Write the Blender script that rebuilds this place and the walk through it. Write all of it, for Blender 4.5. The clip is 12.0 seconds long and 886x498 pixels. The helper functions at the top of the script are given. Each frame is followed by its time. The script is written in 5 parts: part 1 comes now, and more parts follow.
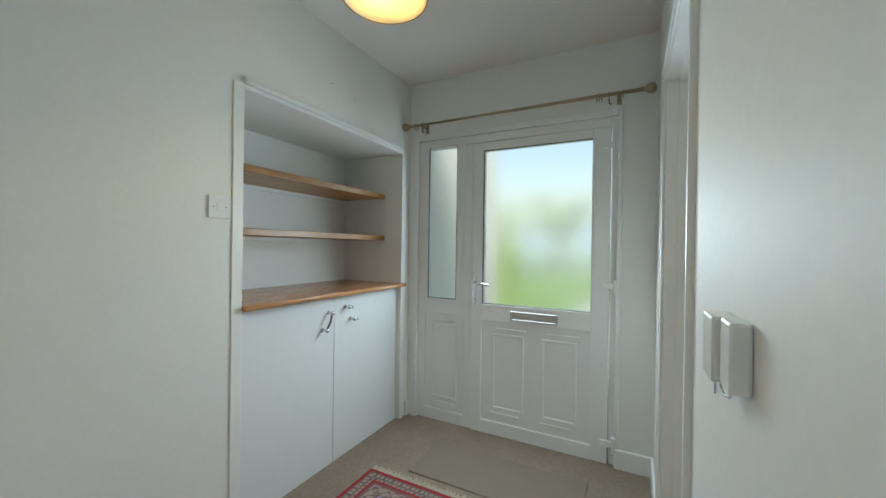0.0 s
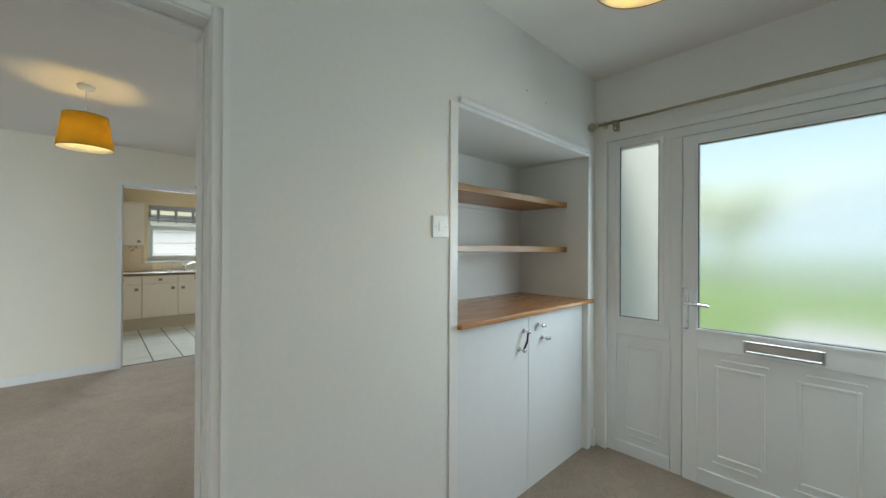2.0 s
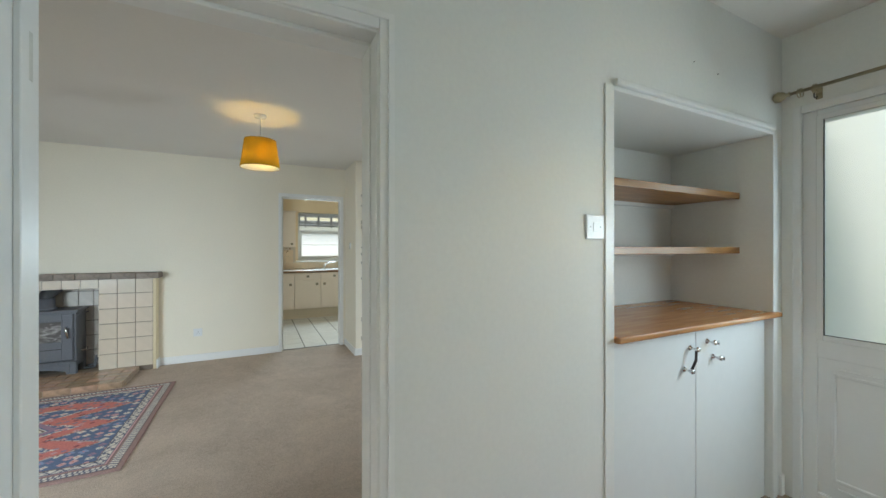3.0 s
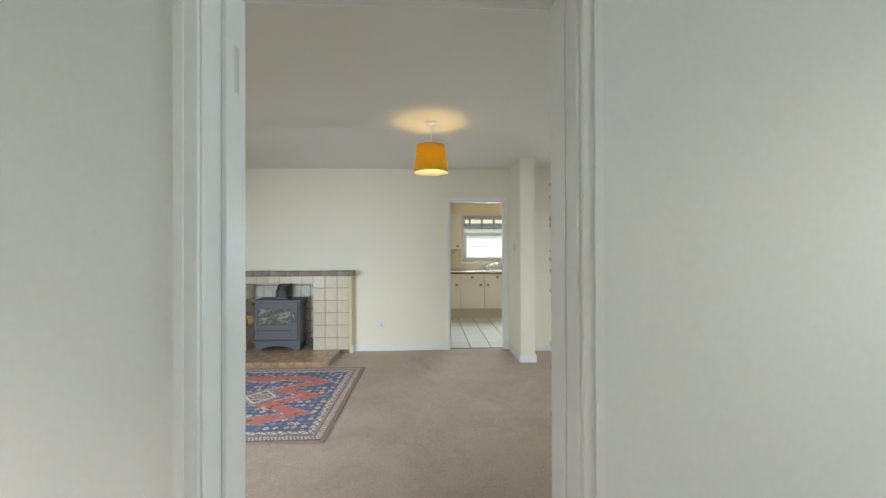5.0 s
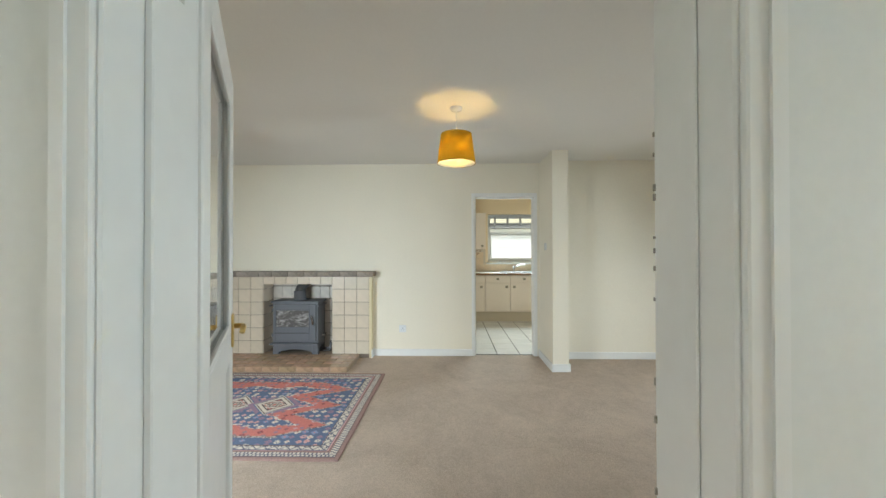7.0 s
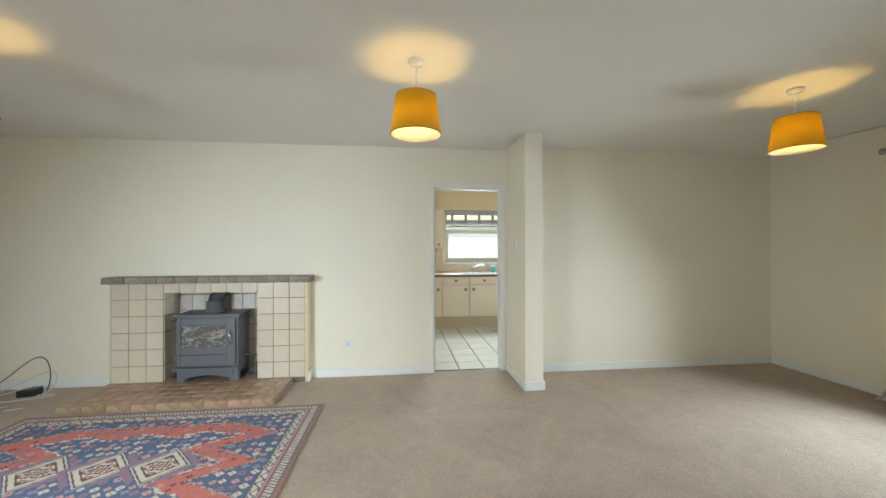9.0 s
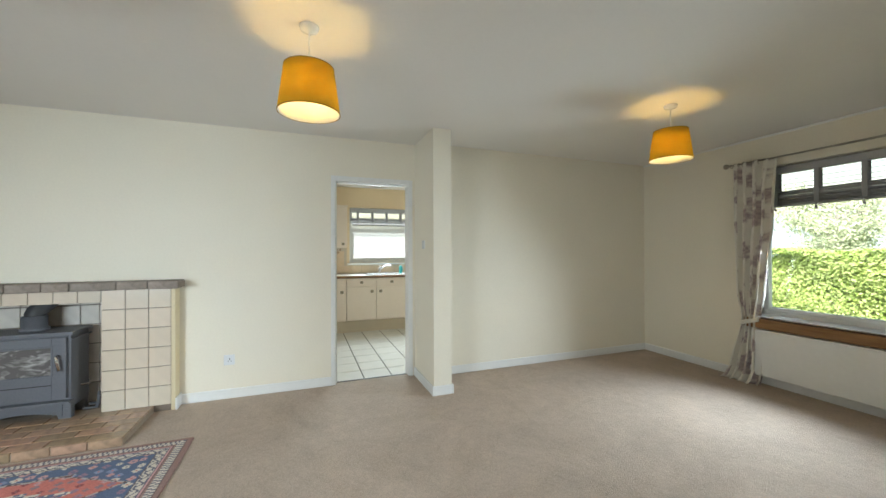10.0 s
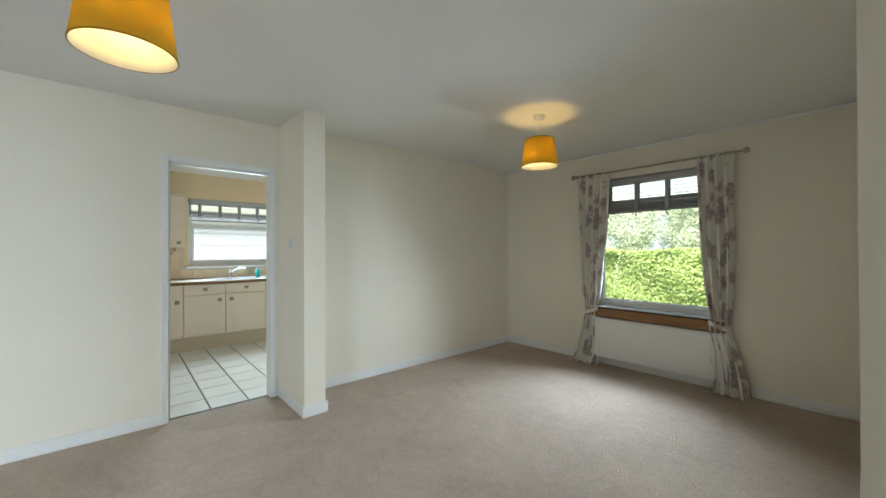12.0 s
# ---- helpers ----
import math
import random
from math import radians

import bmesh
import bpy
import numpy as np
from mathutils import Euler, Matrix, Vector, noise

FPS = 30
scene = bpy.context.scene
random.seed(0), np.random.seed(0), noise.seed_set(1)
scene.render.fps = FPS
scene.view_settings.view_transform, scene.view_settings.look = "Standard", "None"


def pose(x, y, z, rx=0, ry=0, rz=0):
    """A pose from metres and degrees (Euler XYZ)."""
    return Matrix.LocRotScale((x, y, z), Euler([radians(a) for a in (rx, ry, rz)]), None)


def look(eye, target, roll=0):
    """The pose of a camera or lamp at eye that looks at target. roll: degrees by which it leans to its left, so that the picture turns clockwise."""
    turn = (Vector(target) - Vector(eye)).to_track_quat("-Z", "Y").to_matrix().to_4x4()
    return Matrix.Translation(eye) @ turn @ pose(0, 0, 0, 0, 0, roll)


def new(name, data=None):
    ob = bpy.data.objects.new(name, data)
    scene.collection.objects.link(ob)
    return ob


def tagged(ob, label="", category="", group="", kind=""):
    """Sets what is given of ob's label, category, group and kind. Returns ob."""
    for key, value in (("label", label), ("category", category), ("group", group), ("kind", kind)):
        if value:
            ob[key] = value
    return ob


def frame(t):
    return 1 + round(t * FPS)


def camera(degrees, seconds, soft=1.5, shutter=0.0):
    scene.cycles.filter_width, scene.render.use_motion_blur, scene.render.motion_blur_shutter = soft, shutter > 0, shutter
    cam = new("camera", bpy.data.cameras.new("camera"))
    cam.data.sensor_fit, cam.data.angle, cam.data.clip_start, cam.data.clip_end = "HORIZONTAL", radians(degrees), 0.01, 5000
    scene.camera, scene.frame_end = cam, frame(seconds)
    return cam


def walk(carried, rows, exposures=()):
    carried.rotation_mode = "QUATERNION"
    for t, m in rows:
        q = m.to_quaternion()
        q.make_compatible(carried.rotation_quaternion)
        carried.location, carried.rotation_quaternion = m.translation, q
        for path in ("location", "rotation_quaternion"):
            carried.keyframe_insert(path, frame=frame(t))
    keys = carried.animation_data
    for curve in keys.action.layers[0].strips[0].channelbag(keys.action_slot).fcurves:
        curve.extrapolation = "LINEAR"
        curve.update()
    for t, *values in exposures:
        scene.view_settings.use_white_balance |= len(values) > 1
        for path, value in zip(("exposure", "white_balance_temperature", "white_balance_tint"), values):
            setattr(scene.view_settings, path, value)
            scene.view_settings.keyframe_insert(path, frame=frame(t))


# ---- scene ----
cam = camera(100.4, 12.0)
PATH = [
    (0, (0.08, 0.023, 1.249), (-0.838, 1.8, 1.241), 0.8),
    (0.5, (0.004, -0.003, 1.276), (-0.968, 1.746, 1.267), 0.7),
    (1, (-0.087, -0.02, 1.296), (-1.179, 1.656, 1.288), 0.6),
    (1.5, (-0.186, -0.046, 1.297), (-1.459, 1.496, 1.301), 0.5),
    (2, (-0.287, -0.092, 1.303), (-1.744, 1.278, 1.308), 0.3),
    (2.5, (-0.361, -0.14, 1.315), (-1.993, 1.015, 1.314), 0.2),
    (3, (-0.434, -0.162, 1.317), (-2.222, 0.733, 1.317), 0.0),
    (3.5, (-0.49, -0.175, 1.324), (-2.387, 0.457, 1.323), -0.2),
    (5.5, (-0.743, -0.168, 1.323), (-2.743, -0.165, 1.33), -0.1),
    (6, (-0.802, -0.17, 1.315), (-2.802, -0.193, 1.321), -0.1),
    (6.5, (-0.862, -0.174, 1.299), (-2.862, -0.217, 1.315), -0.1),
    (8.5, (-1.479, -0.25, 1.312), (-3.478, -0.219, 1.317), -0.1),
    (9, (-1.654, -0.231, 1.308), (-3.641, -0.009, 1.317), -0.15),
    (9.5, (-1.764, -0.19, 1.306), (-3.712, 0.262, 1.314), -0.1),
    (10, (-1.865, -0.168, 1.301), (-3.738, 0.533, 1.31), -0.15),
    (10.5, (-1.969, -0.168, 1.305), (-3.735, 0.771, 1.312), -0.05),
    (11, (-2.038, -0.17, 1.304), (-3.694, 0.951, 1.311), -0.1),
    (12, (-2.121, -0.162, 1.292), (-3.627, 1.154, 1.303), -0.2),
]
walk(cam, [(t, look(eye, target, roll)) for t, eye, target, roll in PATH], exposures=[(0, 0.72, 6350, 10), (2.5, 0.80, 6400, 10), (3.5, 1.02, 6450, 10), (5.5, 1.10, 6650, 11), (8.5, 1.30, 6750, 11), (10, 1.27, 6550, 11), (12, 1.10, 6250, 10)])

# ---- world and light ----
world = bpy.data.worlds.new("world")
scene.world = world
world.use_nodes = True
wn = world.node_tree.nodes
sky = wn.new("ShaderNodeTexSky")
sky.sky_type = "NISHITA"
sky.sun_disc = False
sky.sun_elevation, sky.sun_rotation = radians(52), radians(161)
sky.air_density, sky.dust_density, sky.ozone_density = 1.7, 2.5, 0.5
wn["Background"].inputs["Strength"].default_value = 0.15
world.node_tree.links.new(sky.outputs["Color"], wn["Background"].inputs["Color"])


def lamp(name, kind, m, energy, color=(1, 1, 1)):
    data = bpy.data.lights.new(name, kind)
    data.energy, data.color = energy, color
    ob = new(name, data)
    ob.matrix_world = m
    return ob


sun = lamp("sun", "SUN", look((0, 0, 20), (-5.0, 14.8, 0)), 4.2, (1, 0.96, 0.9))
sun.data.angle = radians(40)
DAY = (0.73, 0.92, 1.0)
ROOM_DAY = (0.74, 0.90, 1.0)


def window_light(name, at, towards, w, h, energy, color=DAY, spread=180):
    ob = lamp(name, "AREA", look(at, towards), energy, color)
    ob.data.shape, ob.data.size, ob.data.size_y = "RECTANGLE", w, h
    ob.data.spread = radians(spread)
    return ob


window_light("daylight_living", (-3.6, 3.97, 1.05), (-3.8, 0.9, 0.25), 1.0, 0.5, 15, ROOM_DAY, 106)
# Fill lamp for an unseen east window, added to brighten the west wall.
window_light("unseen_east_fill", (-1.68, -2.62, 1.25), (-5.6, -0.9, -0.3), 1.2, 0.8, 14.0, ROOM_DAY, 102)
window_light("daylight_kitchen", (-8.28, 1.35, 1.42), (-5.8, 1.2, 0.2), 1.4, 0.5, 19, DAY, 140)
window_light("daylight_front_door", (-0.466, 2.18, 1.36), (-0.466, 0.3, 0.5), 0.65, 0.45, 8, spread=170)
window_light("daylight_side_light", (-1.09, 2.262, 1.40), (-1.09, 0, 1.34), 0.2, 0.95, 1.6)
# Weak fill added at the hall's unseen south end.
window_light("unseen_hall_end_fill", (-0.6, -1.66, 1.4), (-0.3, 2, 1.0), 0.9, 1.0, 0.15)
window_light("daylight_side_room", (1.0, 2.9, 1.2), (1.0, 0, 1.2), 0.9, 0.3, 12)

# ---- materials ----


def material(name, color, rough=0.6, metal=0.0, **more):
    """color: (r, g, b); more: var (colour variation), scale, bump, bump_scale, depth, spec, coat."""
    m = bpy.data.materials.new(name)
    m.use_nodes = True
    nt = m.node_tree
    b = nt.nodes["Principled BSDF"]
    b.inputs["Base Color"].default_value = (*color, 1)
    b.inputs["Roughness"].default_value = rough
    b.inputs["Metallic"].default_value = metal
    if "spec" in more:
        b.inputs["Specular IOR Level"].default_value = more["spec"]
    co = nt.nodes.new("ShaderNodeTexCoord")
    if more.get("var"):
        fine, broad = nt.nodes.new("ShaderNodeTexNoise"), nt.nodes.new("ShaderNodeTexNoise")
        fine.inputs["Scale"].default_value = more.get("scale", 60)
        broad.inputs["Scale"].default_value = more.get("broad", 1.7)
        fine.inputs["Detail"].default_value = broad.inputs["Detail"].default_value = 4
        add = nt.nodes.new("ShaderNodeMath")
        add.operation = "ADD"
        ramp = nt.nodes.new("ShaderNodeMapRange")
        ramp.inputs[1].default_value, ramp.inputs[2].default_value = 0.6, 1.4
        v = more["var"]
        ramp.inputs[3].default_value, ramp.inputs[4].default_value = 1 - v, 1 + v
        if more.get("patch"):
            worn = nt.nodes.new("ShaderNodeTexNoise")
            worn.inputs["Scale"].default_value, worn.inputs["Detail"].default_value, worn.inputs["Distortion"].default_value = 1.3, 7, 0.8
            nt.links.new(co.outputs["Object"], worn.inputs["Vector"])
            w2 = nt.nodes.new("ShaderNodeMath")
            w2.operation = "MULTIPLY_ADD"
            w2.inputs[1].default_value, w2.inputs[2].default_value = more["patch"] * 2, -more["patch"]
            nt.links.new(worn.outputs["Fac"], w2.inputs[0])
            add2 = nt.nodes.new("ShaderNodeMath")
            add2.operation = "ADD"
            nt.links.new(add.outputs[0], add2.inputs[0])
            nt.links.new(w2.outputs[0], add2.inputs[1])
            add = add2
        mul = nt.nodes.new("ShaderNodeVectorMath")
        mul.operation = "SCALE"
        mul.inputs[0].default_value = color
        for n in (fine, broad):
            nt.links.new(co.outputs["Object"], n.inputs["Vector"])
        nt.links.new(fine.outputs["Fac"], add.inputs[0])
        nt.links.new(broad.outputs["Fac"], add.inputs[1])
        nt.links.new(add.outputs[0], ramp.inputs[0])
        nt.links.new(ramp.outputs[0], mul.inputs["Scale"])
        nt.links.new(mul.outputs[0], b.inputs["Base Color"])
    if more.get("bump"):
        n = nt.nodes.new("ShaderNodeTexNoise")
        n.inputs["Scale"].default_value = more.get("bump_scale", 120)
        n.inputs["Detail"].default_value = 5
        nt.links.new(co.outputs["Object"], n.inputs["Vector"])
        bu = nt.nodes.new("ShaderNodeBump")
        bu.inputs["Strength"].default_value = more["bump"]
        bu.inputs["Distance"].default_value = more.get("depth", 0.004)
        nt.links.new(n.outputs["Fac"], bu.inputs["Height"])
        nt.links.new(bu.outputs[0], b.inputs["Normal"])
    return m


def bsdf(m):
    return m.node_tree.nodes["Principled BSDF"]


def by_piece(m, amount, hue=0.0):
    """Vary brightness (and a little hue) of a material from object to object."""
    nt, b = m.node_tree, bsdf(m)
    info = nt.nodes.new("ShaderNodeObjectInfo")
    hsv = nt.nodes.new("ShaderNodeHueSaturation")
    rng = nt.nodes.new("ShaderNodeMapRange")
    rng.inputs[3].default_value, rng.inputs[4].default_value = 1 - amount, 1 + amount
    nt.links.new(info.outputs["Random"], rng.inputs[0])
    nt.links.new(rng.outputs[0], hsv.inputs["Value"])
    if hue:
        r2 = nt.nodes.new("ShaderNodeMapRange")
        r2.inputs[3].default_value, r2.inputs[4].default_value = 0.5 + hue, 0.5 - hue
        nt.links.new(info.outputs["Random"], r2.inputs[0])
        nt.links.new(r2.outputs[0], hsv.inputs["Hue"])
    src = b.inputs["Base Color"].links
    if src:
        nt.links.new(src[0].from_socket, hsv.inputs["Color"])
    else:
        hsv.inputs["Color"].default_value = b.inputs["Base Color"].default_value
    nt.links.new(hsv.outputs[0], b.inputs["Base Color"])
    return m


def wood(name, dark, light, axis="Y", stretch=14, rough=0.35):
    m = material(name, light, rough)
    nt, b = m.node_tree, bsdf(m)
    co = nt.nodes.new("ShaderNodeTexCoord")
    mp = nt.nodes.new("ShaderNodeMapping")
    mp.inputs["Scale"].default_value = [2.5 if a == axis else 2.5 * stretch for a in "XYZ"]
    n = nt.nodes.new("ShaderNodeTexNoise")
    n.inputs["Scale"].default_value, n.inputs["Detail"].default_value, n.inputs["Distortion"].default_value = 1.6, 6, 0.6
    r = nt.nodes.new("ShaderNodeValToRGB")
    r.color_ramp.elements[0].position, r.color_ramp.elements[0].color = 0.3, (*dark, 1)
    r.color_ramp.elements[1].position, r.color_ramp.elements[1].color = 0.7, (*light, 1)
    nt.links.new(co.outputs["Object"], mp.inputs[0])
    nt.links.new(mp.outputs[0], n.inputs["Vector"])
    nt.links.new(n.outputs["Fac"], r.inputs[0])
    nt.links.new(r.outputs[0], b.inputs["Base Color"])
    return m


def glass(name, rough=0.0, color=(1, 1, 1)):
    m = material(name, color, rough)
    b = bsdf(m)
    b.inputs["Transmission Weight"].default_value = 1
    b.inputs["IOR"].default_value = 1.45
    return m


WHITE_WALL = material("white_wall_paint", (0.80, 0.805, 0.78), 0.62, var=0.03, bump=0.12, bump_scale=55, depth=0.002)
CREAM_WALL = material("cream_wall_paint", (0.86, 0.805, 0.685), 0.65, var=0.03, bump=0.14, bump_scale=50, depth=0.002)
PEACH_WALL = material("peach_wall_paint", (0.80, 0.62, 0.40), 0.65, var=0.03)
CEILING = material("white_ceiling_paint", (0.80, 0.775, 0.735), 0.75, var=0.02, bump=0.1, bump_scale=40, depth=0.002)
GLOSS = material("white_gloss_paint", (0.84, 0.84, 0.825), 0.38, var=0.03, scale=25, bump=0.05, bump_scale=22, depth=0.002)
UPVC = material("white_plastic", (0.83, 0.84, 0.84), 0.25, var=0.015)


def carpet(name, color):
    """Short pile: fine speckle under brushed and trodden patches of all sizes."""
    m = material(name, color, 0.95, bump=1.0, bump_scale=170, depth=0.010, spec=0.1)
    nt = m.node_tree
    co, scale = nt.nodes.new("ShaderNodeTexCoord"), nt.nodes.new("ShaderNodeVectorMath")
    scale.operation = "SCALE"
    scale.inputs[0].default_value = color
    total = None
    for size, detail, rough, swing in ((170, 3, 0.6, 0.85), (55, 5, 0.7, 0.5), (14, 6, 0.7, 0.3), (1.6, 11, 0.75, 0.8)):
        n, w = nt.nodes.new("ShaderNodeTexNoise"), nt.nodes.new("ShaderNodeMath")
        n.inputs["Scale"].default_value, n.inputs["Detail"].default_value, n.inputs["Roughness"].default_value = size, detail, rough
        n.inputs["Distortion"].default_value = 0.4
        w.operation = "MULTIPLY_ADD"
        w.inputs[1].default_value, w.inputs[2].default_value = swing, 1 / 4 - swing / 2
        nt.links.new(co.outputs["Object"], n.inputs["Vector"])
        nt.links.new(n.outputs["Fac"], w.inputs[0])
        if total:
            a = nt.nodes.new("ShaderNodeMath")
            nt.links.new(total.outputs[0], a.inputs[0])
            nt.links.new(w.outputs[0], a.inputs[1])
            w = a
        total = w
    nt.links.new(total.outputs[0], scale.inputs["Scale"])
    nt.links.new(scale.outputs[0], bsdf(m).inputs["Base Color"])
    return m


CARPET = carpet("brown_carpet", (0.53, 0.43, 0.355))
HALL_CARPET = carpet("dark_brown_carpet", (0.34, 0.265, 0.205))
COIR = material("coir_mat", (0.31, 0.25, 0.195), 0.95, var=0.16, scale=300, bump=0.9, bump_scale=500, depth=0.005, spec=0.1)
PINE = wood("varnished_pine", (0.30, 0.13, 0.035), (0.52, 0.27, 0.085), "Y")
WORKTOP = wood("polished_hardwood", (0.36, 0.15, 0.05), (0.52, 0.25, 0.09), "Y", 10, 0.22)
SILL_WOOD = wood("stained_sill_wood", (0.22, 0.10, 0.03), (0.36, 0.18, 0.06), "X", 14, 0.3)
CHROME = material("chrome", (0.75, 0.75, 0.76), 0.16, 1.0)
BRASS = material("brass", (0.70, 0.50, 0.20), 0.28, 1.0, var=0.1, scale=30)
ANTIQUE = material("antique_brass_rod", (0.42, 0.36, 0.24), 0.35, 1.0, var=0.12, scale=30)
DARK = material("dark_gap", (0.03, 0.028, 0.026), 0.8)
CLEAR = glass("clear_glass")
FROSTED = glass("frosted_glass", 0.22, (0.84, 0.88, 0.93))

# ---- helpers for shapes ----


def box(bm, x0, x1, y0, y1, z0, z1):
    v = [bm.verts.new((x, y, z)) for z in (z0, z1) for x, y in ((x0, y0), (x1, y0), (x1, y1), (x0, y1))]
    for f in ((3, 2, 1, 0), (4, 5, 6, 7), (0, 1, 5, 4), (1, 2, 6, 5), (2, 3, 7, 6), (3, 0, 4, 7)):
        bm.faces.new([v[i] for i in f])


def boxes(*dims, bevel=0.0, seg=2):
    bm = bmesh.new()
    for d in dims:
        box(bm, *d)
    if bevel:
        bmesh.ops.bevel(bm, geom=bm.edges[:], offset=bevel, segments=seg, affect="EDGES", profile=0.6, clamp_overlap=True)
    return bm


def lathe(profile, n=32, cap=True):
    """Turn a profile of (radius, z) round the z axis."""
    bm = bmesh.new()
    rings = [[bm.verts.new((r * math.cos(2 * math.pi * i / n), r * math.sin(2 * math.pi * i / n), z)) for i in range(n)] for r, z in profile]
    for a, b in zip(rings, rings[1:]):
        for i in range(n):
            bm.faces.new((a[i], a[(i + 1) % n], b[(i + 1) % n], b[i]))
    if cap:
        bm.faces.new(rings[0][::-1])
        bm.faces.new(rings[-1])
    return bm


def tube(points, r, n=10):
    """A round bar along points."""
    bm = bmesh.new()
    pts = [Vector(p) for p in points]
    rings = []
    for i, p in enumerate(pts):
        d = (pts[min(i + 1, len(pts) - 1)] - pts[max(i - 1, 0)]).normalized()
        q = d.to_track_quat("Z", "Y")
        rings.append([bm.verts.new(p + q @ Vector((r * math.cos(2 * math.pi * k / n), r * math.sin(2 * math.pi * k / n), 0))) for k in range(n)])
    for a, b in zip(rings, rings[1:]):
        for k in range(n):
            bm.faces.new((a[k], a[(k + 1) % n], b[(k + 1) % n], b[k]))
    bm.faces.new(rings[0][::-1])
    bm.faces.new(rings[-1])
    return bm


def moved(bm, m):
    bmesh.ops.transform(bm, matrix=m, verts=bm.verts)
    return bm


def part(name, bm, mat, parent=None, label="", smooth=False):
    me = bpy.data.meshes.new(name)
    bm.normal_update()
    bm.to_mesh(me)
    bm.free()
    me.materials.append(mat)
    if smooth:
        for p in me.polygons:
            p.use_smooth = True
    ob = new(name, me)
    if parent is not None:
        ob.parent = parent
    if label:
        ob["label"] = label
    return ob


def thing(name, at, label, category, group="", rz=0):
    ob = tagged(new(name), label, category, group)
    ob.matrix_basis = pose(*at, 0, 0, rz)
    return ob


def structure(name, bm, mat, label, category):
    return tagged(part(name, bm, mat), label, category, "", "structure")


# ---- the shell ----
H = 2.41
HW, HE, HN = -1.365, 0.19, 2.28
LE, LW, LN, LS = -1.52, -5.6, 4.02, -5.4
DY0, DY1, DH = -0.578, 0.112, 1.88
XM = -1.45
FH = 0.045
AY0, AY1, AH, AX = 1.0, 2.18, 1.9, -1.88

structure("floor_hall", boxes((XM, HE + 0.15, -1.7, HN + 0.2, -0.1, FH), (LE, XM, DY0 - 0.02, DY1 + 0.02, -0.1, 0.02)), HALL_CARPET, "dark brown short-pile carpet in the entrance hall", "floor")
structure("floor_living_room", boxes((LW - 0.06, LE, LS, LN, -0.1, 0)), CARPET, "worn brown carpet of the living room", "floor")
structure("floor_side_room", boxes((HE + 0.15, 3.0, -0.6, 2.9, -0.1, 0)), CARPET, "brown carpet of the side room", "floor")
structure("ceiling_hall", boxes((LE, HE + 0.15, -1.7, HN + 0.2, H, H + 0.1)), CEILING, "white painted hall ceiling", "ceiling")
structure("ceiling_living_room", boxes((LW - 0.12, LE, LS - 0.1, LN + 0.28, H, H + 0.1)), CEILING, "white painted living room ceiling", "ceiling")
structure("ceiling_kitchen", boxes((-8.7, LW - 0.12, -1.0, 2.9, H, H + 0.1)), CEILING, "white painted kitchen ceiling", "ceiling")
structure("ceiling_side_room", boxes((HE + 0.15, 3.1, -0.7, 3.1, H, H + 0.1)), CEILING, "white painted side room ceiling", "ceiling")

# hall side of the wall between hall and living room, with the doorway and the recess
structure("wall_hall_west", boxes((XM, HW, -1.7, DY0 - 0.02, 0, H), (XM, HW, DY0 - 0.02, DY1 + 0.02, DH + 0.02, H), (XM, HW, DY1 + 0.02, AY0, 0, H),
                                  (XM, HW, AY0, AY1, AH, H), (XM, HW, AY1, HN + 0.2, 0, H)), WHITE_WALL, "white painted hall wall with a doorway and a shelved recess", "wall")
# The opening from y -3.3 to -1.95 is added for the unseen east window.
structure("wall_living_east", boxes((LE, -1.30, LS, -3.3, 0, H), (LE, -1.30, -3.3, -1.95, 0, 0.7), (LE, -1.30, -3.3, -1.95, 2.0, H), (LE, -1.30, -1.95, -1.9, 0, H), (LE, XM, -1.9, DY0 - 0.02, 0, H), (LE, XM, DY0 - 0.02, DY1 + 0.02, DH + 0.02, H), (LE, XM, DY1 + 0.02, 0.95, 0, H),
                                    (-2.13, -1.95, 0.95, HN + 0.2, 0, H), (-1.95, XM, 0.95, 0.96, 0, H)), CREAM_WALL, "cream painted living room wall beside the doorway", "wall")
structure("wall_living_east_outer", boxes((-2.13, -1.40, HN + 0.2, LN + 0.28, -0.3, 2.7)), material("pale_render", (0.76, 0.73, 0.63), 0.9, var=0.06, scale=40, bump=0.4, bump_scale=90, depth=0.004), "pale rendered outside wall beside the front door", "wall")
structure("recess_lining", boxes((AX - 0.05, AX, AY0 - 0.03, AY1 + 0.03, 0, AH + 0.03), (AX, XM, AY0 - 0.03, AY0, 0, AH + 0.03), (AX, XM, AY1, AY1 + 0.03, 0, AH + 0.03),
                                 (AX, XM, AY0, AY1, AH, AH + 0.03)), WHITE_WALL, "white painted lining of the wall recess", "wall")
FX0, FX1, FZ = -1.29, 0.0, 2.0
structure("wall_hall_north", boxes((HW, FX0, HN, HN + 0.2, 0, H), (FX1, HE + 0.13, HN, HN + 0.2, 0, H), (FX0, FX1, HN, HN + 0.2, FZ, H)), WHITE_WALL, "white painted wall round the front door", "wall")
EY0, EY1 = 0.975, 1.80
structure("wall_hall_east", boxes((HE, HE + 0.15, -1.7, EY0 - 0.02, 0, H), (HE, HE + 0.15, EY0 - 0.02, EY1 + 0.02, 1.97, H), (HE, HE + 0.15, EY1 + 0.02, HN, 0, H)), WHITE_WALL, "white painted hall wall with a doorway", "wall")
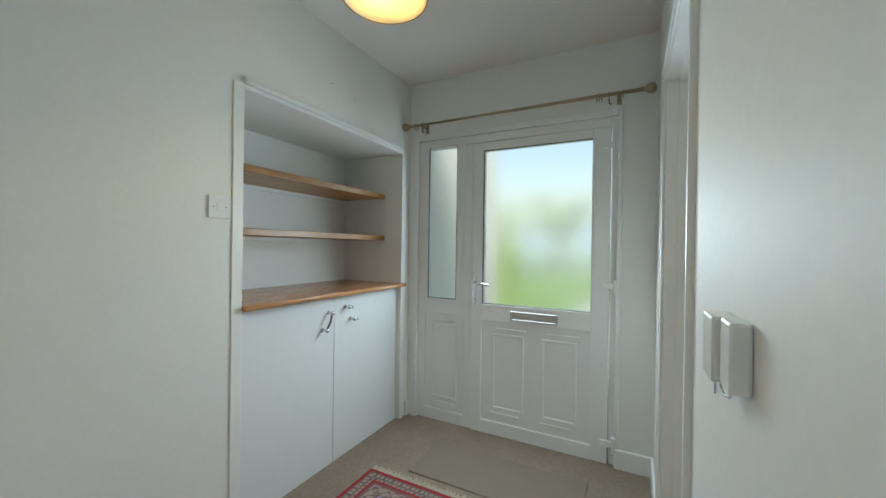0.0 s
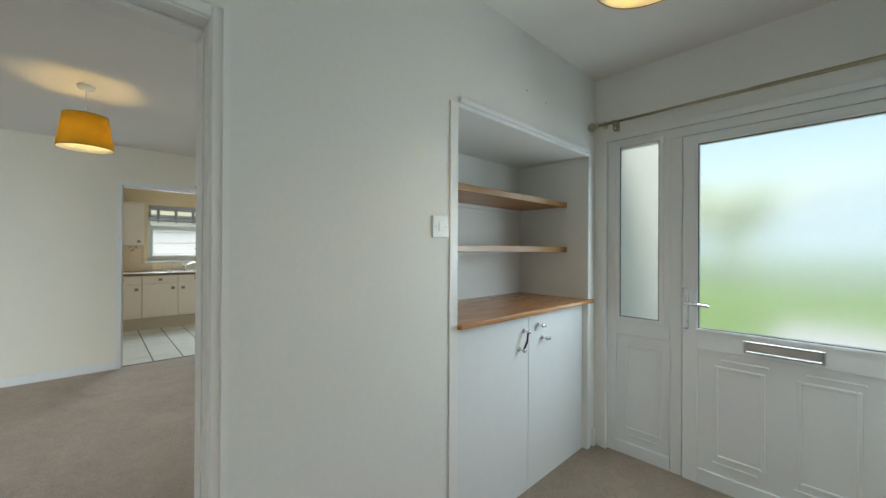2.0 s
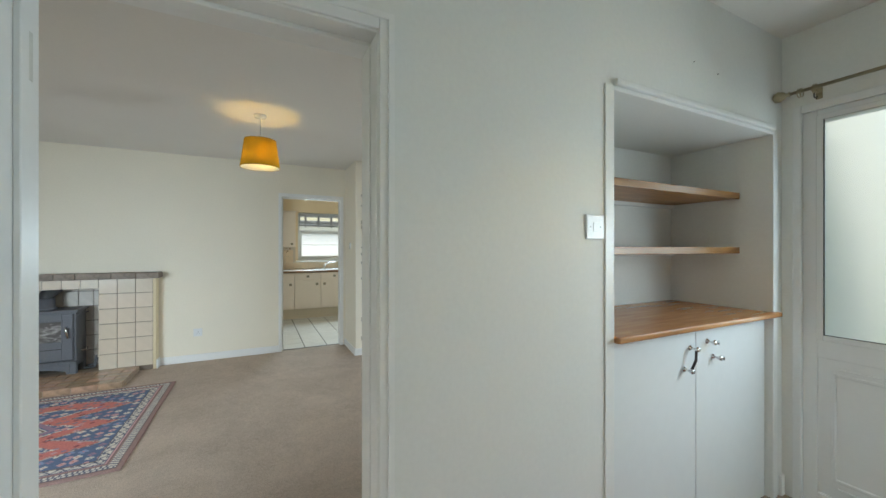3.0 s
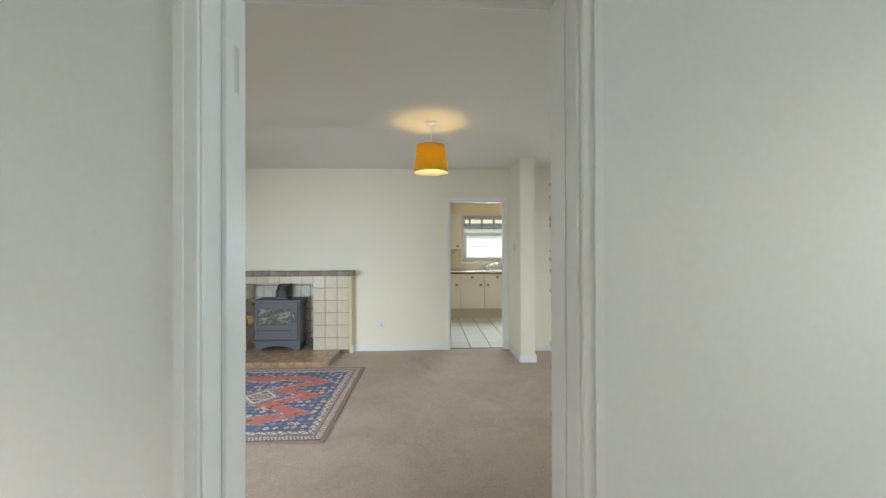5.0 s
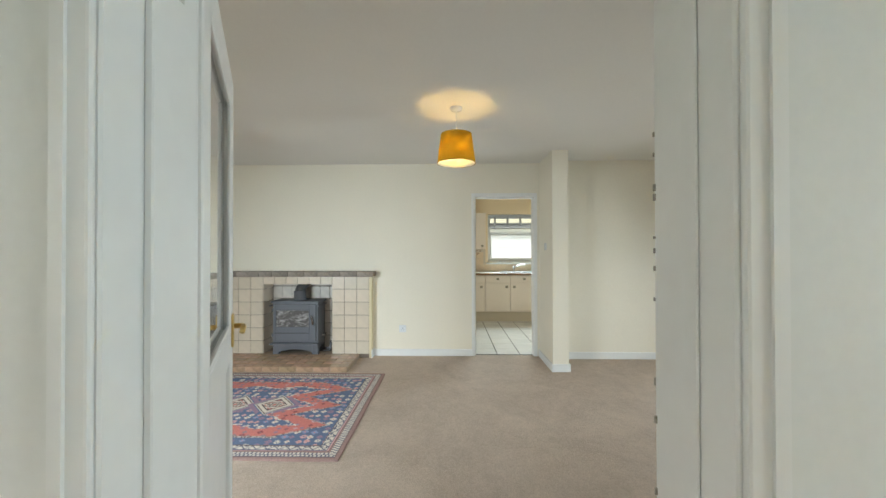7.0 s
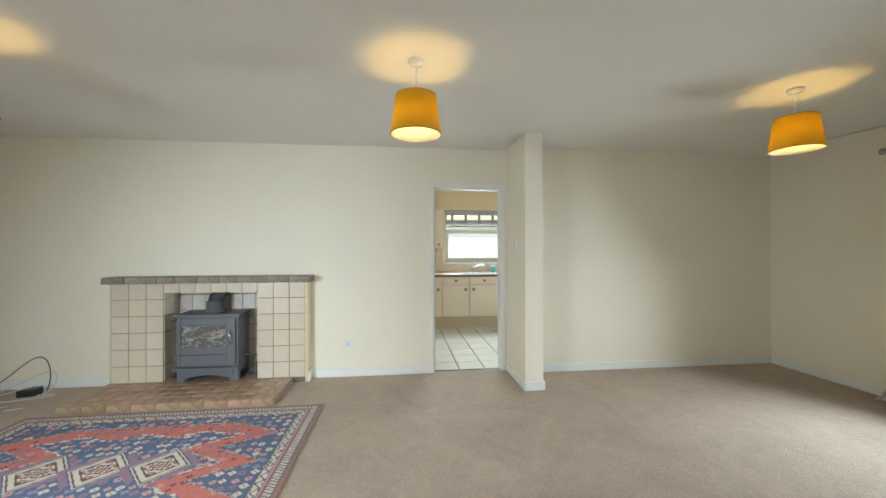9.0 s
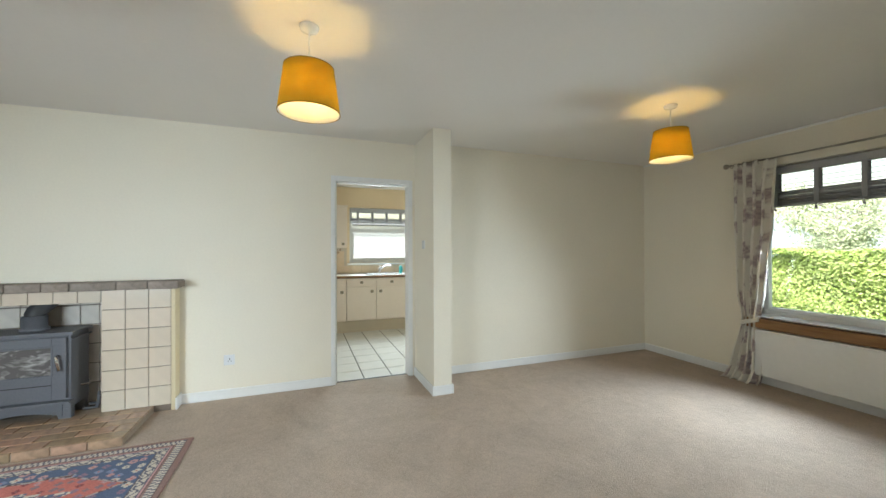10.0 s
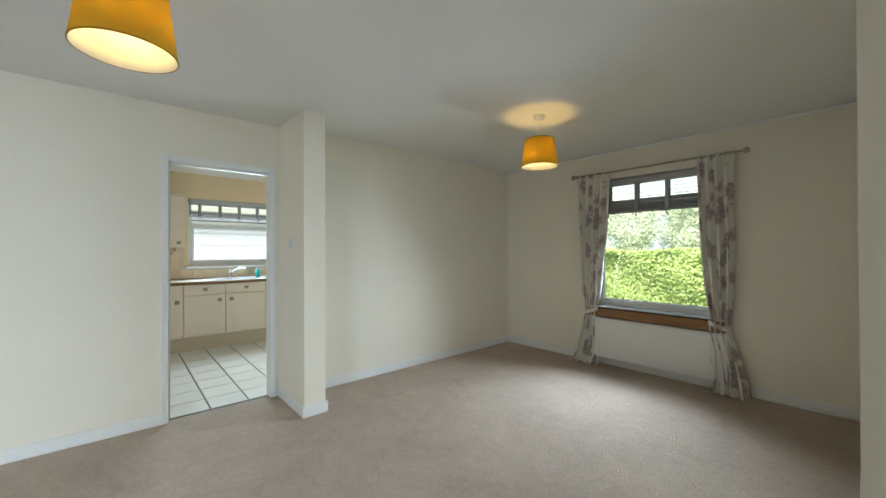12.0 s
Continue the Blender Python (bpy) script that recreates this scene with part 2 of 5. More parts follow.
structure("wall_hall_south", boxes((HW, -1.1, -1.9, -1.7, 0, H), (-0.1, HE + 0.15, -1.9, -1.7, 0, H), (-1.1, -0.1, -1.9, -1.7, 0, 0.9), (-1.1, -0.1, -1.9, -1.7, 2.0, H)), WHITE_WALL, "white painted end wall of the hall with an added window opening", "wall")
KY0, KY1, KH = 0.115, 0.84, 1.985
structure("wall_living_west", boxes((LW - 0.12, LW, LS, -2.52, 0, H), (LW - 0.02, LW, -2.52, -1.656, 0.9, 1.2), (LW - 0.12, LW, -2.52, -1.656, 1.2, H), (LW - 0.12, LW, -1.656, KY0 - 0.02, 0, H), (LW - 0.12, LW, KY0 - 0.02, KY1 + 0.02, KH + 0.02, H), (LW - 0.12, LW, KY1 + 0.02, LN + 0.28, 0, H), (LW, -5.49, 1.087, LN, 0, H)), CREAM_WALL,
          "cream painted living room wall with a kitchen doorway", "wall")
structure("wall_pier", boxes((LW, -5.0, 0.915, 1.087, 0, H)), CREAM_WALL, "cream painted stub wall beside the kitchen doorway", "wall")
WX0, WX1, WZ0, WZ1 = -4.24, -2.98, 0.64, 2.10
structure("wall_living_north", boxes((LW, WX0, LN, LN + 0.28, 0, H), (WX1, -2.13, LN, LN + 0.28, 0, H), (WX0, WX1, LN, LN + 0.28, 0, WZ0), (WX0, WX1, LN, LN + 0.28, WZ1, H)), CREAM_WALL,
          "cream painted wall with the living room window", "wall")
structure("wall_living_south", boxes((LW - 0.12, -1.3, LS - 0.2, LS, 0, H)), CREAM_WALL, "cream painted end wall of the living room", "wall")
KX = -8.45
VY0, VY1, VZ0, VZ1 = 0.56, 2.15, 1.09, 2.06
structure("wall_kitchen_west", boxes((KX - 0.25, KX, -1.0, VY0, 0, H), (KX - 0.25, KX, VY1, 2.9, 0, H), (KX - 0.25, KX, VY0, VY1, 0, VZ0), (KX - 0.25, KX, VY0, VY1, VZ1, H)), PEACH_WALL,
          "peach painted kitchen wall with a window", "wall")
structure("wall_kitchen_south", boxes((KX, LW - 0.12, -1.1, -1.0, 0, H)), PEACH_WALL, "peach painted kitchen side wall", "wall")
structure("wall_kitchen_north", boxes((KX, LW - 0.12, 2.9, 3.0, 0, H)), PEACH_WALL, "peach painted kitchen side wall", "wall")
structure("wall_side_room_north", boxes((HE, 0.5, 2.9, 3.1, 0, H), (1.5, 3.1, 2.9, 3.1, 0, H), (0.5, 1.5, 2.9, 3.1, 0, 1.08), (0.5, 1.5, 2.9, 3.1, 2.05, H)), PEACH_WALL, "peach wall with a window in the side room", "wall")
structure("wall_side_room_east", boxes((3.0, 3.1, -0.6, 2.9, 0, H), (HE + 0.15, HE + 0.18, 2.48, 2.9, 0, H)), PEACH_WALL, "peach wall of the side room", "wall")
structure("wall_side_room_south", boxes((HE + 0.13, 3.1, -0.7, -0.6, 0, H)), CREAM_WALL, "cream wall of the side room", "wall")

# ---- trim: skirting, architraves, linings ----


def board(name, runs, label, mat=GLOSS, bevel=0.004):
    """Skirting or trim: runs of boxes, one mesh."""
    return structure(name, boxes(*runs, bevel=bevel, seg=1), mat, label, "trim")


SK = 0.085
board("baseboard_living_west", [(LW, LW + 0.016, LS, -3.02, 0, SK), (LW, LW + 0.016, -1.185, KY0 - 0.045, 0, SK), (-5.49, -5.474, 1.087, LN, 0, SK)], "white painted skirting board")
board("baseboard_pier", [(LW, -4.984, 0.899, 0.915, 0, SK), (-5.0, -4.984, 0.915, 1.087, 0, SK), (-5.49, -4.984, 1.087, 1.103, 0, SK)], "white painted skirting board round the stub wall")
board("baseboard_living_north", [(-5.474, -2.13, LN - 0.016, LN, 0, SK)], "white painted skirting board under the window")
board("baseboard_living_east", [(LE - 0.016, LE, LS, DY0 - 0.07, 0, SK), (LE - 0.016, LE, DY1 + 0.07, 0.934, 0, SK), (-2.13, LE, 0.934, 0.95, 0, SK), (-2.146, -2.13, 0.934, LN - 0.016, 0, SK)], "white painted skirting board")
board("trim_ceiling_north", [(-5.49, -2.13, LN - 0.014, LN, H - 0.022, H - 0.002)], "thin white strip along the top of the window wall")
board("baseboard_hall", [(FX1, HE, HN - 0.016, HN, 0, 0.15), (HE - 0.016, HE, EY1 + 0.07, HN - 0.016, 0, 0.15), (HW, HW + 0.014, AY1 + 0.065, HN, 0, 0.15), (HW, HW + 0.014, DY1 + 0.07, AY0 - 0.065, 0, 0.15),
                         (HE - 0.016, HE, -1.7, EY0 - 0.07, 0, 0.15)], "white painted hall skirting board")


def doorway(name, axis_x0, axis_x1, y0, y1, h, w, label, stop=0.045):
    """Lining, stops and moulded architraves of an opening in a wall that runs along y."""
    x0, x1 = axis_x0, axis_x1
    ob = tagged(new(name), label, "door frame", "", "structure")
    part("lining", boxes((x0, x1, y0 - 0.02, y0, 0, h), (x0, x1, y1, y1 + 0.02, 0, h), (x0, x1, y0 - 0.02, y1 + 0.02, h, h + 0.02), bevel=0.003, seg=1), GLOSS, ob)
    xm = x0 + stop
    part("stop", boxes((xm, xm + 0.03, y0, y0 + 0.012, 0, h), (xm, xm + 0.03, y1 - 0.004, y1, 0, h), (xm, xm + 0.03, y0 + 0.012, y1 - 0.004, h - 0.012, h), bevel=0.002, seg=1), GLOSS, ob)
    for xa, xb, xc in ((x1, x1 + 0.010, x1 + 0.014), (x0 - 0.010, x0, x0 - 0.014)):
        far = min(xa, xc), max(xb, xc)
        bm = boxes((xa, xb, y0 - w + 0.003, y0 - 0.004, 0, h + w), (xa, xb, y1 + 0.004, y1 + w - 0.003, 0, h + w), (xa, xb, y0 - 0.004, y1 + 0.004, h + 0.004, h + w), bevel=0.004, seg=2)
        for b in ((y0 - w, y0 - w + 0.016), (y1 + w - 0.016, y1 + w)):
            box(bm, *far, *b, 0, h + w + 0.003)
        box(bm, *far, y0 - w + 0.016, y1 + w - 0.016, h + w - 0.013, h + w + 0.003)
        part("architrave", bm, GLOSS, ob)
    return ob


hall_frame = doorway("door_frame_1", LE, HW, DY0, DY1, DH, 0.044, "white gloss painted doorway with chipped edges", 0.068)
doorway("door_frame_2", LW - 0.12, LW, KY0, KY1, KH, 0.045, "white painted doorway into the kitchen")
side_frame = doorway("door_frame_3", HE, HE + 0.15, EY0, EY1, 1.95, 0.05, "white gloss painted doorway with a worn strike plate")
part("strike_plate", boxes((0.300, 0.336, EY1 - 0.004, EY1 + 0.001, 0.945, 0.99), (0.318, 0.328, EY1 - 0.003, EY1 + 0.001, 0.84, 0.855), bevel=0.001), material("worn_bronze", (0.16, 0.10, 0.06), 0.45, 0.8, var=0.4, scale=80), side_frame, "worn bronze strike plate")
CHIP = material("bare_chipped_wood", (0.42, 0.38, 0.32), 0.8, var=0.4, scale=200)
rng = random.Random(4)
bm = bmesh.new()
for i in range(46):
    z = rng.uniform(0.0, 1.5) if i % 3 else rng.uniform(0.05, 0.7)
    l = rng.uniform(0.003, 0.012)
    box(bm, LE - 0.0046, LE - 0.002, DY1 - 0.0006, DY1 + rng.uniform(0.001, 0.003), z, z + l)
part("chipped_paint", bm, CHIP, hall_frame, "dark chips in the white paint")
board("threshold_strip", [(LW - 0.072, LW - 0.048, KY0, KY1, -0.004, 0.005)], "dark worn threshold strip in the kitchen doorway", material("dark_worn_strip", (0.10, 0.09, 0.08), 0.6, 0.0, var=0.3, scale=60), 0.002)


def hinge(parent, at, mat, rz=0):
    bm = moved(tube([(0, 0, -0.04), (0, 0, 0.04)], 0.006), Matrix.Identity(4))
    box(bm, -0.025, 0.0, -0.001, 0.002, -0.038, 0.038)
    ob = part("hinge", bm, mat, parent)
    ob.matrix_basis = pose(*at, 0, 0, rz)
    return ob


# the glazed door between hall and living room, standing open
door = tagged(new("door_1"), "white painted half-glazed door with brass handles, standing open", "door", "", "structure")
door.matrix_basis = pose(-1.5715, -0.6514, 0, 0, 0, 207.1)
DW, DT = 0.685, 0.04
part("stile", boxes((0, 0.095, -DT, 0, 0.012, 1.87), bevel=0.003, seg=1), GLOSS, door)
part("stile", boxes((DW - 0.095, DW, -DT, 0, 0.012, 1.87), bevel=0.003, seg=1), GLOSS, door)
for z0, z1 in ((0.012, 0.2), (0.96, 1.06), (1.775, 1.87)):
    part("rail", boxes((0.095, DW - 0.095, -DT, 0, z0, z1), bevel=0.003, seg=1), GLOSS, door)
part("panel", boxes((0.095, DW - 0.095, -DT + 0.012, -0.012, 0.2, 0.96)), GLOSS, door)
part("pane", boxes((0.095, DW - 0.095, -DT / 2 - 0.002, -DT / 2 + 0.002, 1.06, 1.775)), CLEAR, door, "clear glass pane").visible_shadow = False
part("glazing_bead", boxes(*[(x0, x1, y0, y0 + 0.01, z0, z1) for y0 in (-0.011, -DT + 0.001) for x0, x1, z0, z1 in
                             ((0.095, 0.107, 1.06, 1.775), (DW - 0.107, DW - 0.095, 1.06, 1.775), (0.107, DW - 0.107, 1.06, 1.072), (0.107, DW - 0.107, 1.763, 1.775))], bevel=0.002, seg=1), GLOSS, door)
for side in (-1, 1):
    y = 0 if side > 0 else -DT
    plate = part("handle_plate", boxes((DW - 0.068, DW - 0.028, min(y, y + side * 0.007), max(y, y + side * 0.007), 0.995, 1.10), bevel=0.003), BRASS, door, "brass handle plate")
    bm = tube([(DW - 0.048, y + side * 0.004, 1.06), (DW - 0.048, y + side * 0.026, 1.06), (DW - 0.054, y + side * 0.034, 1.06), (DW - 0.075, y + side * 0.035, 1.058), (DW - 0.09, y + side * 0.032, 1.046)], 0.0085, 12)
    part("handle", bm, BRASS, plate, "brass lever handle", True)
for z in (0.25, 0.95, 1.70):
    hinge(door, (0.004, 0.006, z), GLOSS)
PAINTED = material("painted_over_hinge", (0.68, 0.68, 0.64), 0.45, 0.0, var=0.12, scale=90)
for z in (0.3, 1.71):
    plate = part("hinge_plate", boxes((-1.491, -1.456, DY0, DY0 + 0.0018, z - 0.05, z + 0.05), bevel=0.0008, seg=1), PAINTED, hall_frame, "paint-caked door hinge")
    for dz, hh in ((0.047, 0.004), (0.034, 0.009), (-0.012, 0.005), (-0.045, 0.008)):
        part("notch", boxes((-1.4565, -1.4535, DY0 + 0.0005, DY0 + 0.0026, z + dz - hh, z + dz + hh), (-1.4565, -1.449, DY0 + 0.0005, DY0 + 0.0026, z + dz - hh, z + dz - hh + 0.0025)), CHIP, plate, "worn dark notch")

# ---- front door ----
FY = 2.30
front = tagged(new("door_2"), "white plastic front door with frosted glass and side light", "door", "", "structure")
SX = -0.905


def ring(x0, x1, z0, z1, w, y0, y1, bevel=0.002):
    return boxes((x0, x0 + w, y0, y1, z0, z1), (x1 - w, x1, y0, y1, z0, z1), (x0 + w, x1 - w, y0, y1, z0, z0 + w), (x0 + w, x1 - w, y0, y1, z1 - w, z1), bevel=bevel, seg=1)


part("door_frame", boxes((FX0, FX0 + 0.055, FY, FY + 0.07, 0, FZ), (FX1 - 0.035, FX1, FY, FY + 0.07, 0, FZ), (FX0 + 0.055, FX1 - 0.035, FY, FY + 0.07, FZ - 0.055, FZ),
                         (SX - 0.03, SX + 0.03, FY, FY + 0.07, 0.03, FZ - 0.055), (FX0 + 0.055, FX1 - 0.035, FY - 0.006, FY + 0.07, 0, 0.03),
                         (FX0 + 0.055, SX - 0.03, FY, FY + 0.07, 0.03, 0.12), (FX0 + 0.055, SX - 0.03, FY, FY + 0.07, 0.785, 0.87), bevel=0.005), UPVC, front)
part("frame_trim", boxes((FX0 - 0.03, FX0 + 0.004, HN - 0.008, FY, 0, FZ + 0.035), (FX1 - 0.004, FX1 + 0.02, HN - 0.008, FY, 0, FZ + 0.035), (FX0 + 0.004, FX1 - 0.004, HN - 0.008, FY, FZ - 0.004, FZ + 0.035), bevel=0.005), UPVC, front)
LX0, LX1, LZ0, LZ1 = SX + 0.034, FX1 - 0.039, 0.045, FZ - 0.06
GX0, GX1, GZ0, GZ1 = -0.80, -0.132, 0.885, 1.888
leaf = part("door_leaf", boxes((LX0, GX0, FY - 0.012, FY + 0.05, LZ0, LZ1), (GX1, LX1, FY - 0.012, FY + 0.05, LZ0, LZ1), (GX0, GX1, FY - 0.012, FY + 0.05, GZ1, LZ1),
                               (GX0, GX1, FY - 0.012, FY + 0.05, 0.775, GZ0), (GX0, GX1, FY - 0.012, FY + 0.05, LZ0, 0.13), bevel=0.004), UPVC, front)
part("lower_panel", boxes((GX0, GX1, FY - 0.003, FY + 0.04, 0.13, 0.775)), UPVC, leaf)
for x0, x1 in ((-0.725, -0.52), (-0.41, -0.205)):
    part("panel_moulding", ring(x0, x1, 0.215, 0.70, 0.016, FY - 0.008, FY, 0.003), UPVC, leaf)
    part("panel_scroll", boxes((x0 + 0.03, x1 + 0.012, FY - 0.010, FY - 0.001, 0.725, 0.736), (x0 - 0.01, x1 - 0.03, FY - 0.010, FY - 0.001, 0.18, 0.191), bevel=0.003), UPVC, leaf)
part("glass_bead", ring(GX0 - 0.012, GX1 + 0.012, GZ0 - 0.012, GZ1 + 0.012, 0.014, FY - 0.017, FY - 0.011), UPVC, leaf)
GASKET = material("black_gasket", (0.05, 0.05, 0.05), 0.6)
part("gasket", ring(GX0, GX1, GZ0, GZ1, 0.004, FY - 0.006, FY + 0.004, 0), GASKET, leaf)
p = part("pane", boxes((GX0, GX1, FY + 0.006, FY + 0.012, GZ0, GZ1)), FROSTED, leaf, "frosted glass pane")
p.visible_shadow = False
part("gasket", ring(-1.213, -0.992, 0.895, 1.952, 0.004, FY - 0.002, FY + 0.006, 0), GASKET, front)
part("side_mullion", boxes((-0.968, SX - 0.0285, FY - 0.001, FY + 0.06, 0.868, FZ - 0.054), bevel=0.003), UPVC, front)
part("side_frame", ring(-1.238, -0.966, 0.87, 1.975, 0.026, FY - 0.006, FY + 0.03, 0.003), UPVC, front)
p = part("side_pane", boxes((-1.213, -0.991, FY + 0.008, FY + 0.014, 0.895, 1.952)), FROSTED, front, "frosted side light")
p.visible_shadow = False
part("side_panel", boxes((FX0 + 0.055, SX - 0.03, FY + 0.012, FY + 0.05, 0.12, 0.785)), UPVC, front)
part("panel_moulding", ring(-1.185, -0.985, 0.20, 0.72, 0.016, FY + 0.004, FY + 0.012, 0.003), UPVC, front)
part("panel_scroll", boxes((-1.165, -1.0, FY + 0.003, FY + 0.012, 0.735, 0.744), (-1.165, -1.0, FY + 0.003, FY + 0.012, 0.165, 0.174), bevel=0.003), UPVC, front)
PLATE = material("brushed_letter_plate", (0.50, 0.49, 0.48), 0.38, 1.0, var=0.06, scale=60)
box_plate = part("letter_plate", ring(-0.605, -0.315, 0.795, 0.855, 0.011, FY - 0.022, FY - 0.012, 0.003), PLATE, leaf, "brushed steel letter plate")
part("flap", boxes((-0.594, -0.326, FY - 0.018, FY - 0.013, 0.806, 0.844), bevel=0.002), PLATE, box_plate)
plate = part("handle_plate", boxes((-0.866, -0.838, FY - 0.022, FY - 0.012, 0.875, 1.10), bevel=0.006), CHROME, leaf, "chrome handle plate")
part("lever", tube([(-0.852, FY - 0.02, 1.02), (-0.852, FY - 0.06, 1.02), (-0.845, FY - 0.066, 1.02), (-0.79, FY - 0.068, 1.018), (-0.735, FY - 0.064, 1.014)], 0.009, 12), CHROME, plate, "chrome lever", True)
part("keyhole", tube([(-0.852, FY - 0.022, 0.915), (-0.852, FY - 0.03, 0.915)], 0.009), CHROME, plate)
for z in (0.16, 1.04, 1.83):
    part("hinge", boxes((-0.075, -0.005, FY - 0.028, FY - 0.012, z - 0.012, z + 0.022), (-0.018, 0.006, FY - 0.035, FY - 0.005, z - 0.045, z + 0.045), bevel=0.004), UPVC, front, "white plastic door hinge")


# ---- curtain rods ----


def curtain_rod(at0, at1, wall, label, mat, rings):
    """A rod between two points along x with finials, brackets to the wall at y and a few rings at each end."""
    (x0, y, z), (x1, _, _) = at0, at1
    ob = thing("curtain_rod", (x0, y, z), label, "curtain rod")
    w = x1 - x0
    part("rod", tube([(0, 0, 0), (w, 0, 0)], 0.008, 14), mat, ob, smooth=True)
    part("inner_rod", tube([(w * 0.52, 0, 0), (w, 0, 0)], 0.0095, 14), mat, ob, smooth=True)
    for x, d in ((0, -1), (w, 1)):
        bm = moved(lathe([(0.004, -0.012), (0.013, -0.01), (0.008, 0.0), (0.019, 0.012), (0.027, 0.03), (0.022, 0.048), (0.008, 0.056)], 18), pose(x, 0, 0, 0, 90 * d, 0))
        part("finial", bm, mat, ob, smooth=True)
    for x in (0.09, w - 0.12):
        bm = tube([(x, wall - y, -0.004), (x, 0, -0.004)], 0.006)
        box(bm, x - 0.012, x + 0.012, wall - y - 0.004, wall - y, -0.035, 0.03)
        part("bracket", bm, mat, ob)
    for x in rings:
        pts = [(x, 0.02 * math.cos(a * math.pi / 8), 0.02 * math.sin(a * math.pi / 8) - 0.008) for a in range(17)]
        part("curtain_ring", tube(pts, 0.0025, 6), mat, ob, smooth=True)
    return ob


front_rod = curtain_rod((-1.31, 2.19, 2.082), (0.118, 2.19, 2.082), HN, "antique brass curtain rod above the front door", ANTIQUE, (0.045, 0.055, 0.1, 0.108, 1.2, 1.212, 1.225, 1.26, 1.33))
for x in (0.1, 1.262):
    part("hook", tube([(x, 0, -0.025), (x, 0.0, -0.045), (x + 0.008, 0.0, -0.055), (x + 0.012, 0.0, -0.045)], 0.003, 6), DARK, front_rod, "small dark curtain hook")
part("tie_wire", tube([(1.30 + 0.045 * math.sin(a / 3), 0.06, -0.09 - 0.03 * math.cos(a / 3) + 0.002 * a) for a in range(16)], 0.0025, 6), UPVC, front_rod, "loop of thin white wire")

# ---- recess: worktop, shelves, cupboard ----
bm = boxes((AX, -1.335, AY0 - 0.0, AY1 + 0.0, 0.972, 0.996), (-1.363, -1.335, AY1, AY1 + 0.035, 0.972, 0.996), bevel=0.008, seg=3)
tagged(part("cupboard_worktop", bm, WORKTOP), "polished reddish hardwood top over the recess cupboard", "worktop")
LIPPING = wood("stained_pine_edge", (0.20, 0.085, 0.02), (0.38, 0.18, 0.05), "Y")
for z, lab in ((1.588, "varnished pine shelf fixed high in the recess"), (1.293, "varnished pine shelf fixed in the middle of the recess")):
    sh = thing("shelf", (AX, AY0, z), lab, "shelf", "shelves in the recess")
    part("board", boxes((0, 0.362, 0, AY1 - AY0, 0.004, 0.032), bevel=0.002, seg=1), PINE, sh)
    part("front_lipping", boxes((0.362, 0.374, 0, AY1 - AY0 - 0.0, 0.0, 0.034), bevel=0.003), LIPPING, sh, "darker stained front edge")
    part("batten", boxes((0.0, 0.022, 0, AY1 - AY0, -0.02, 0.003), bevel=0.002, seg=1), GLOSS, sh)
cab = thing("recess_cupboard", (HW - 0.03, AY0, 0), "white painted two-door cupboard built into the recess", "cupboard")
SPLIT = 0.572
FLAT_WHITE = material("white_satin_paint", (0.80, 0.815, 0.82), 0.32, var=0.02, scale=20)
CW = AY1 - AY0
part("carcass", boxes((AX - HW + 0.03, -0.022, 0, CW, 0, 0.966)), FLAT_WHITE, cab)
d1 = part("door", boxes((-0.02, 0, 0.004, SPLIT - 0.002, 0.006, 0.962), bevel=0.002, seg=1), FLAT_WHITE, cab)
d2 = part("door", boxes((-0.02, 0, SPLIT + 0.002, CW - 0.004, 0.006, 0.962), bevel=0.002, seg=1), FLAT_WHITE, cab)
post = [(0.012, 0.0), (0.012, 0.003), (0.005, 0.006), (0.005, 0.022), (0.010, 0.027), (0.012, 0.034), (0.008, 0.041)]
BAR = material("dark_handle_bar", (0.04, 0.03, 0.03), 0.3)
for y, z, d in ((0.525, 0.885, d1), (0.484, 0.797, d1), (0.655, 0.90, d2), (0.70, 0.825, d2)):
    part("knob", moved(lathe(post, 16), pose(0.001, y, z, 0, 90, 0)), CHROME, d, "chrome handle post", True)
part("handle_bar", tube([(0.030, 0.522, 0.882), (0.038, 0.505, 0.842), (0.030, 0.486, 0.80)], 0.0055, 10), BAR, d1, "dark handle bar", True)
for y, z in ((0.655, 0.90), (0.70, 0.825)):
    part("hook", tube([(0.03, y, z), (0.034, y + 0.028, z + 0.002), (0.032, y + 0.034, z - 0.012)], 0.004, 8), CHROME, d2, "broken stub of a chrome handle", True)
part("face_frame", boxes((0.0302, 0.036, -0.045, 0.001, 0, AH + 0.015), (0.0302, 0.036, CW - 0.001, CW + 0.04, 0, AH + 0.015), (0.0302, 0.036, 0.001, CW - 0.001, AH - 0.002, AH + 0.015), bevel=0.004), GLOSS, cab, "white moulding round the recess")
part("top_bead", boxes((0.0305, 0.05, 0.003, CW - 0.003, AH + 0.017, AH + 0.038), bevel=0.005), GLOSS, cab)


DIM_STEEL = material("dull_screw", (0.38, 0.37, 0.35), 0.4, 0.8)


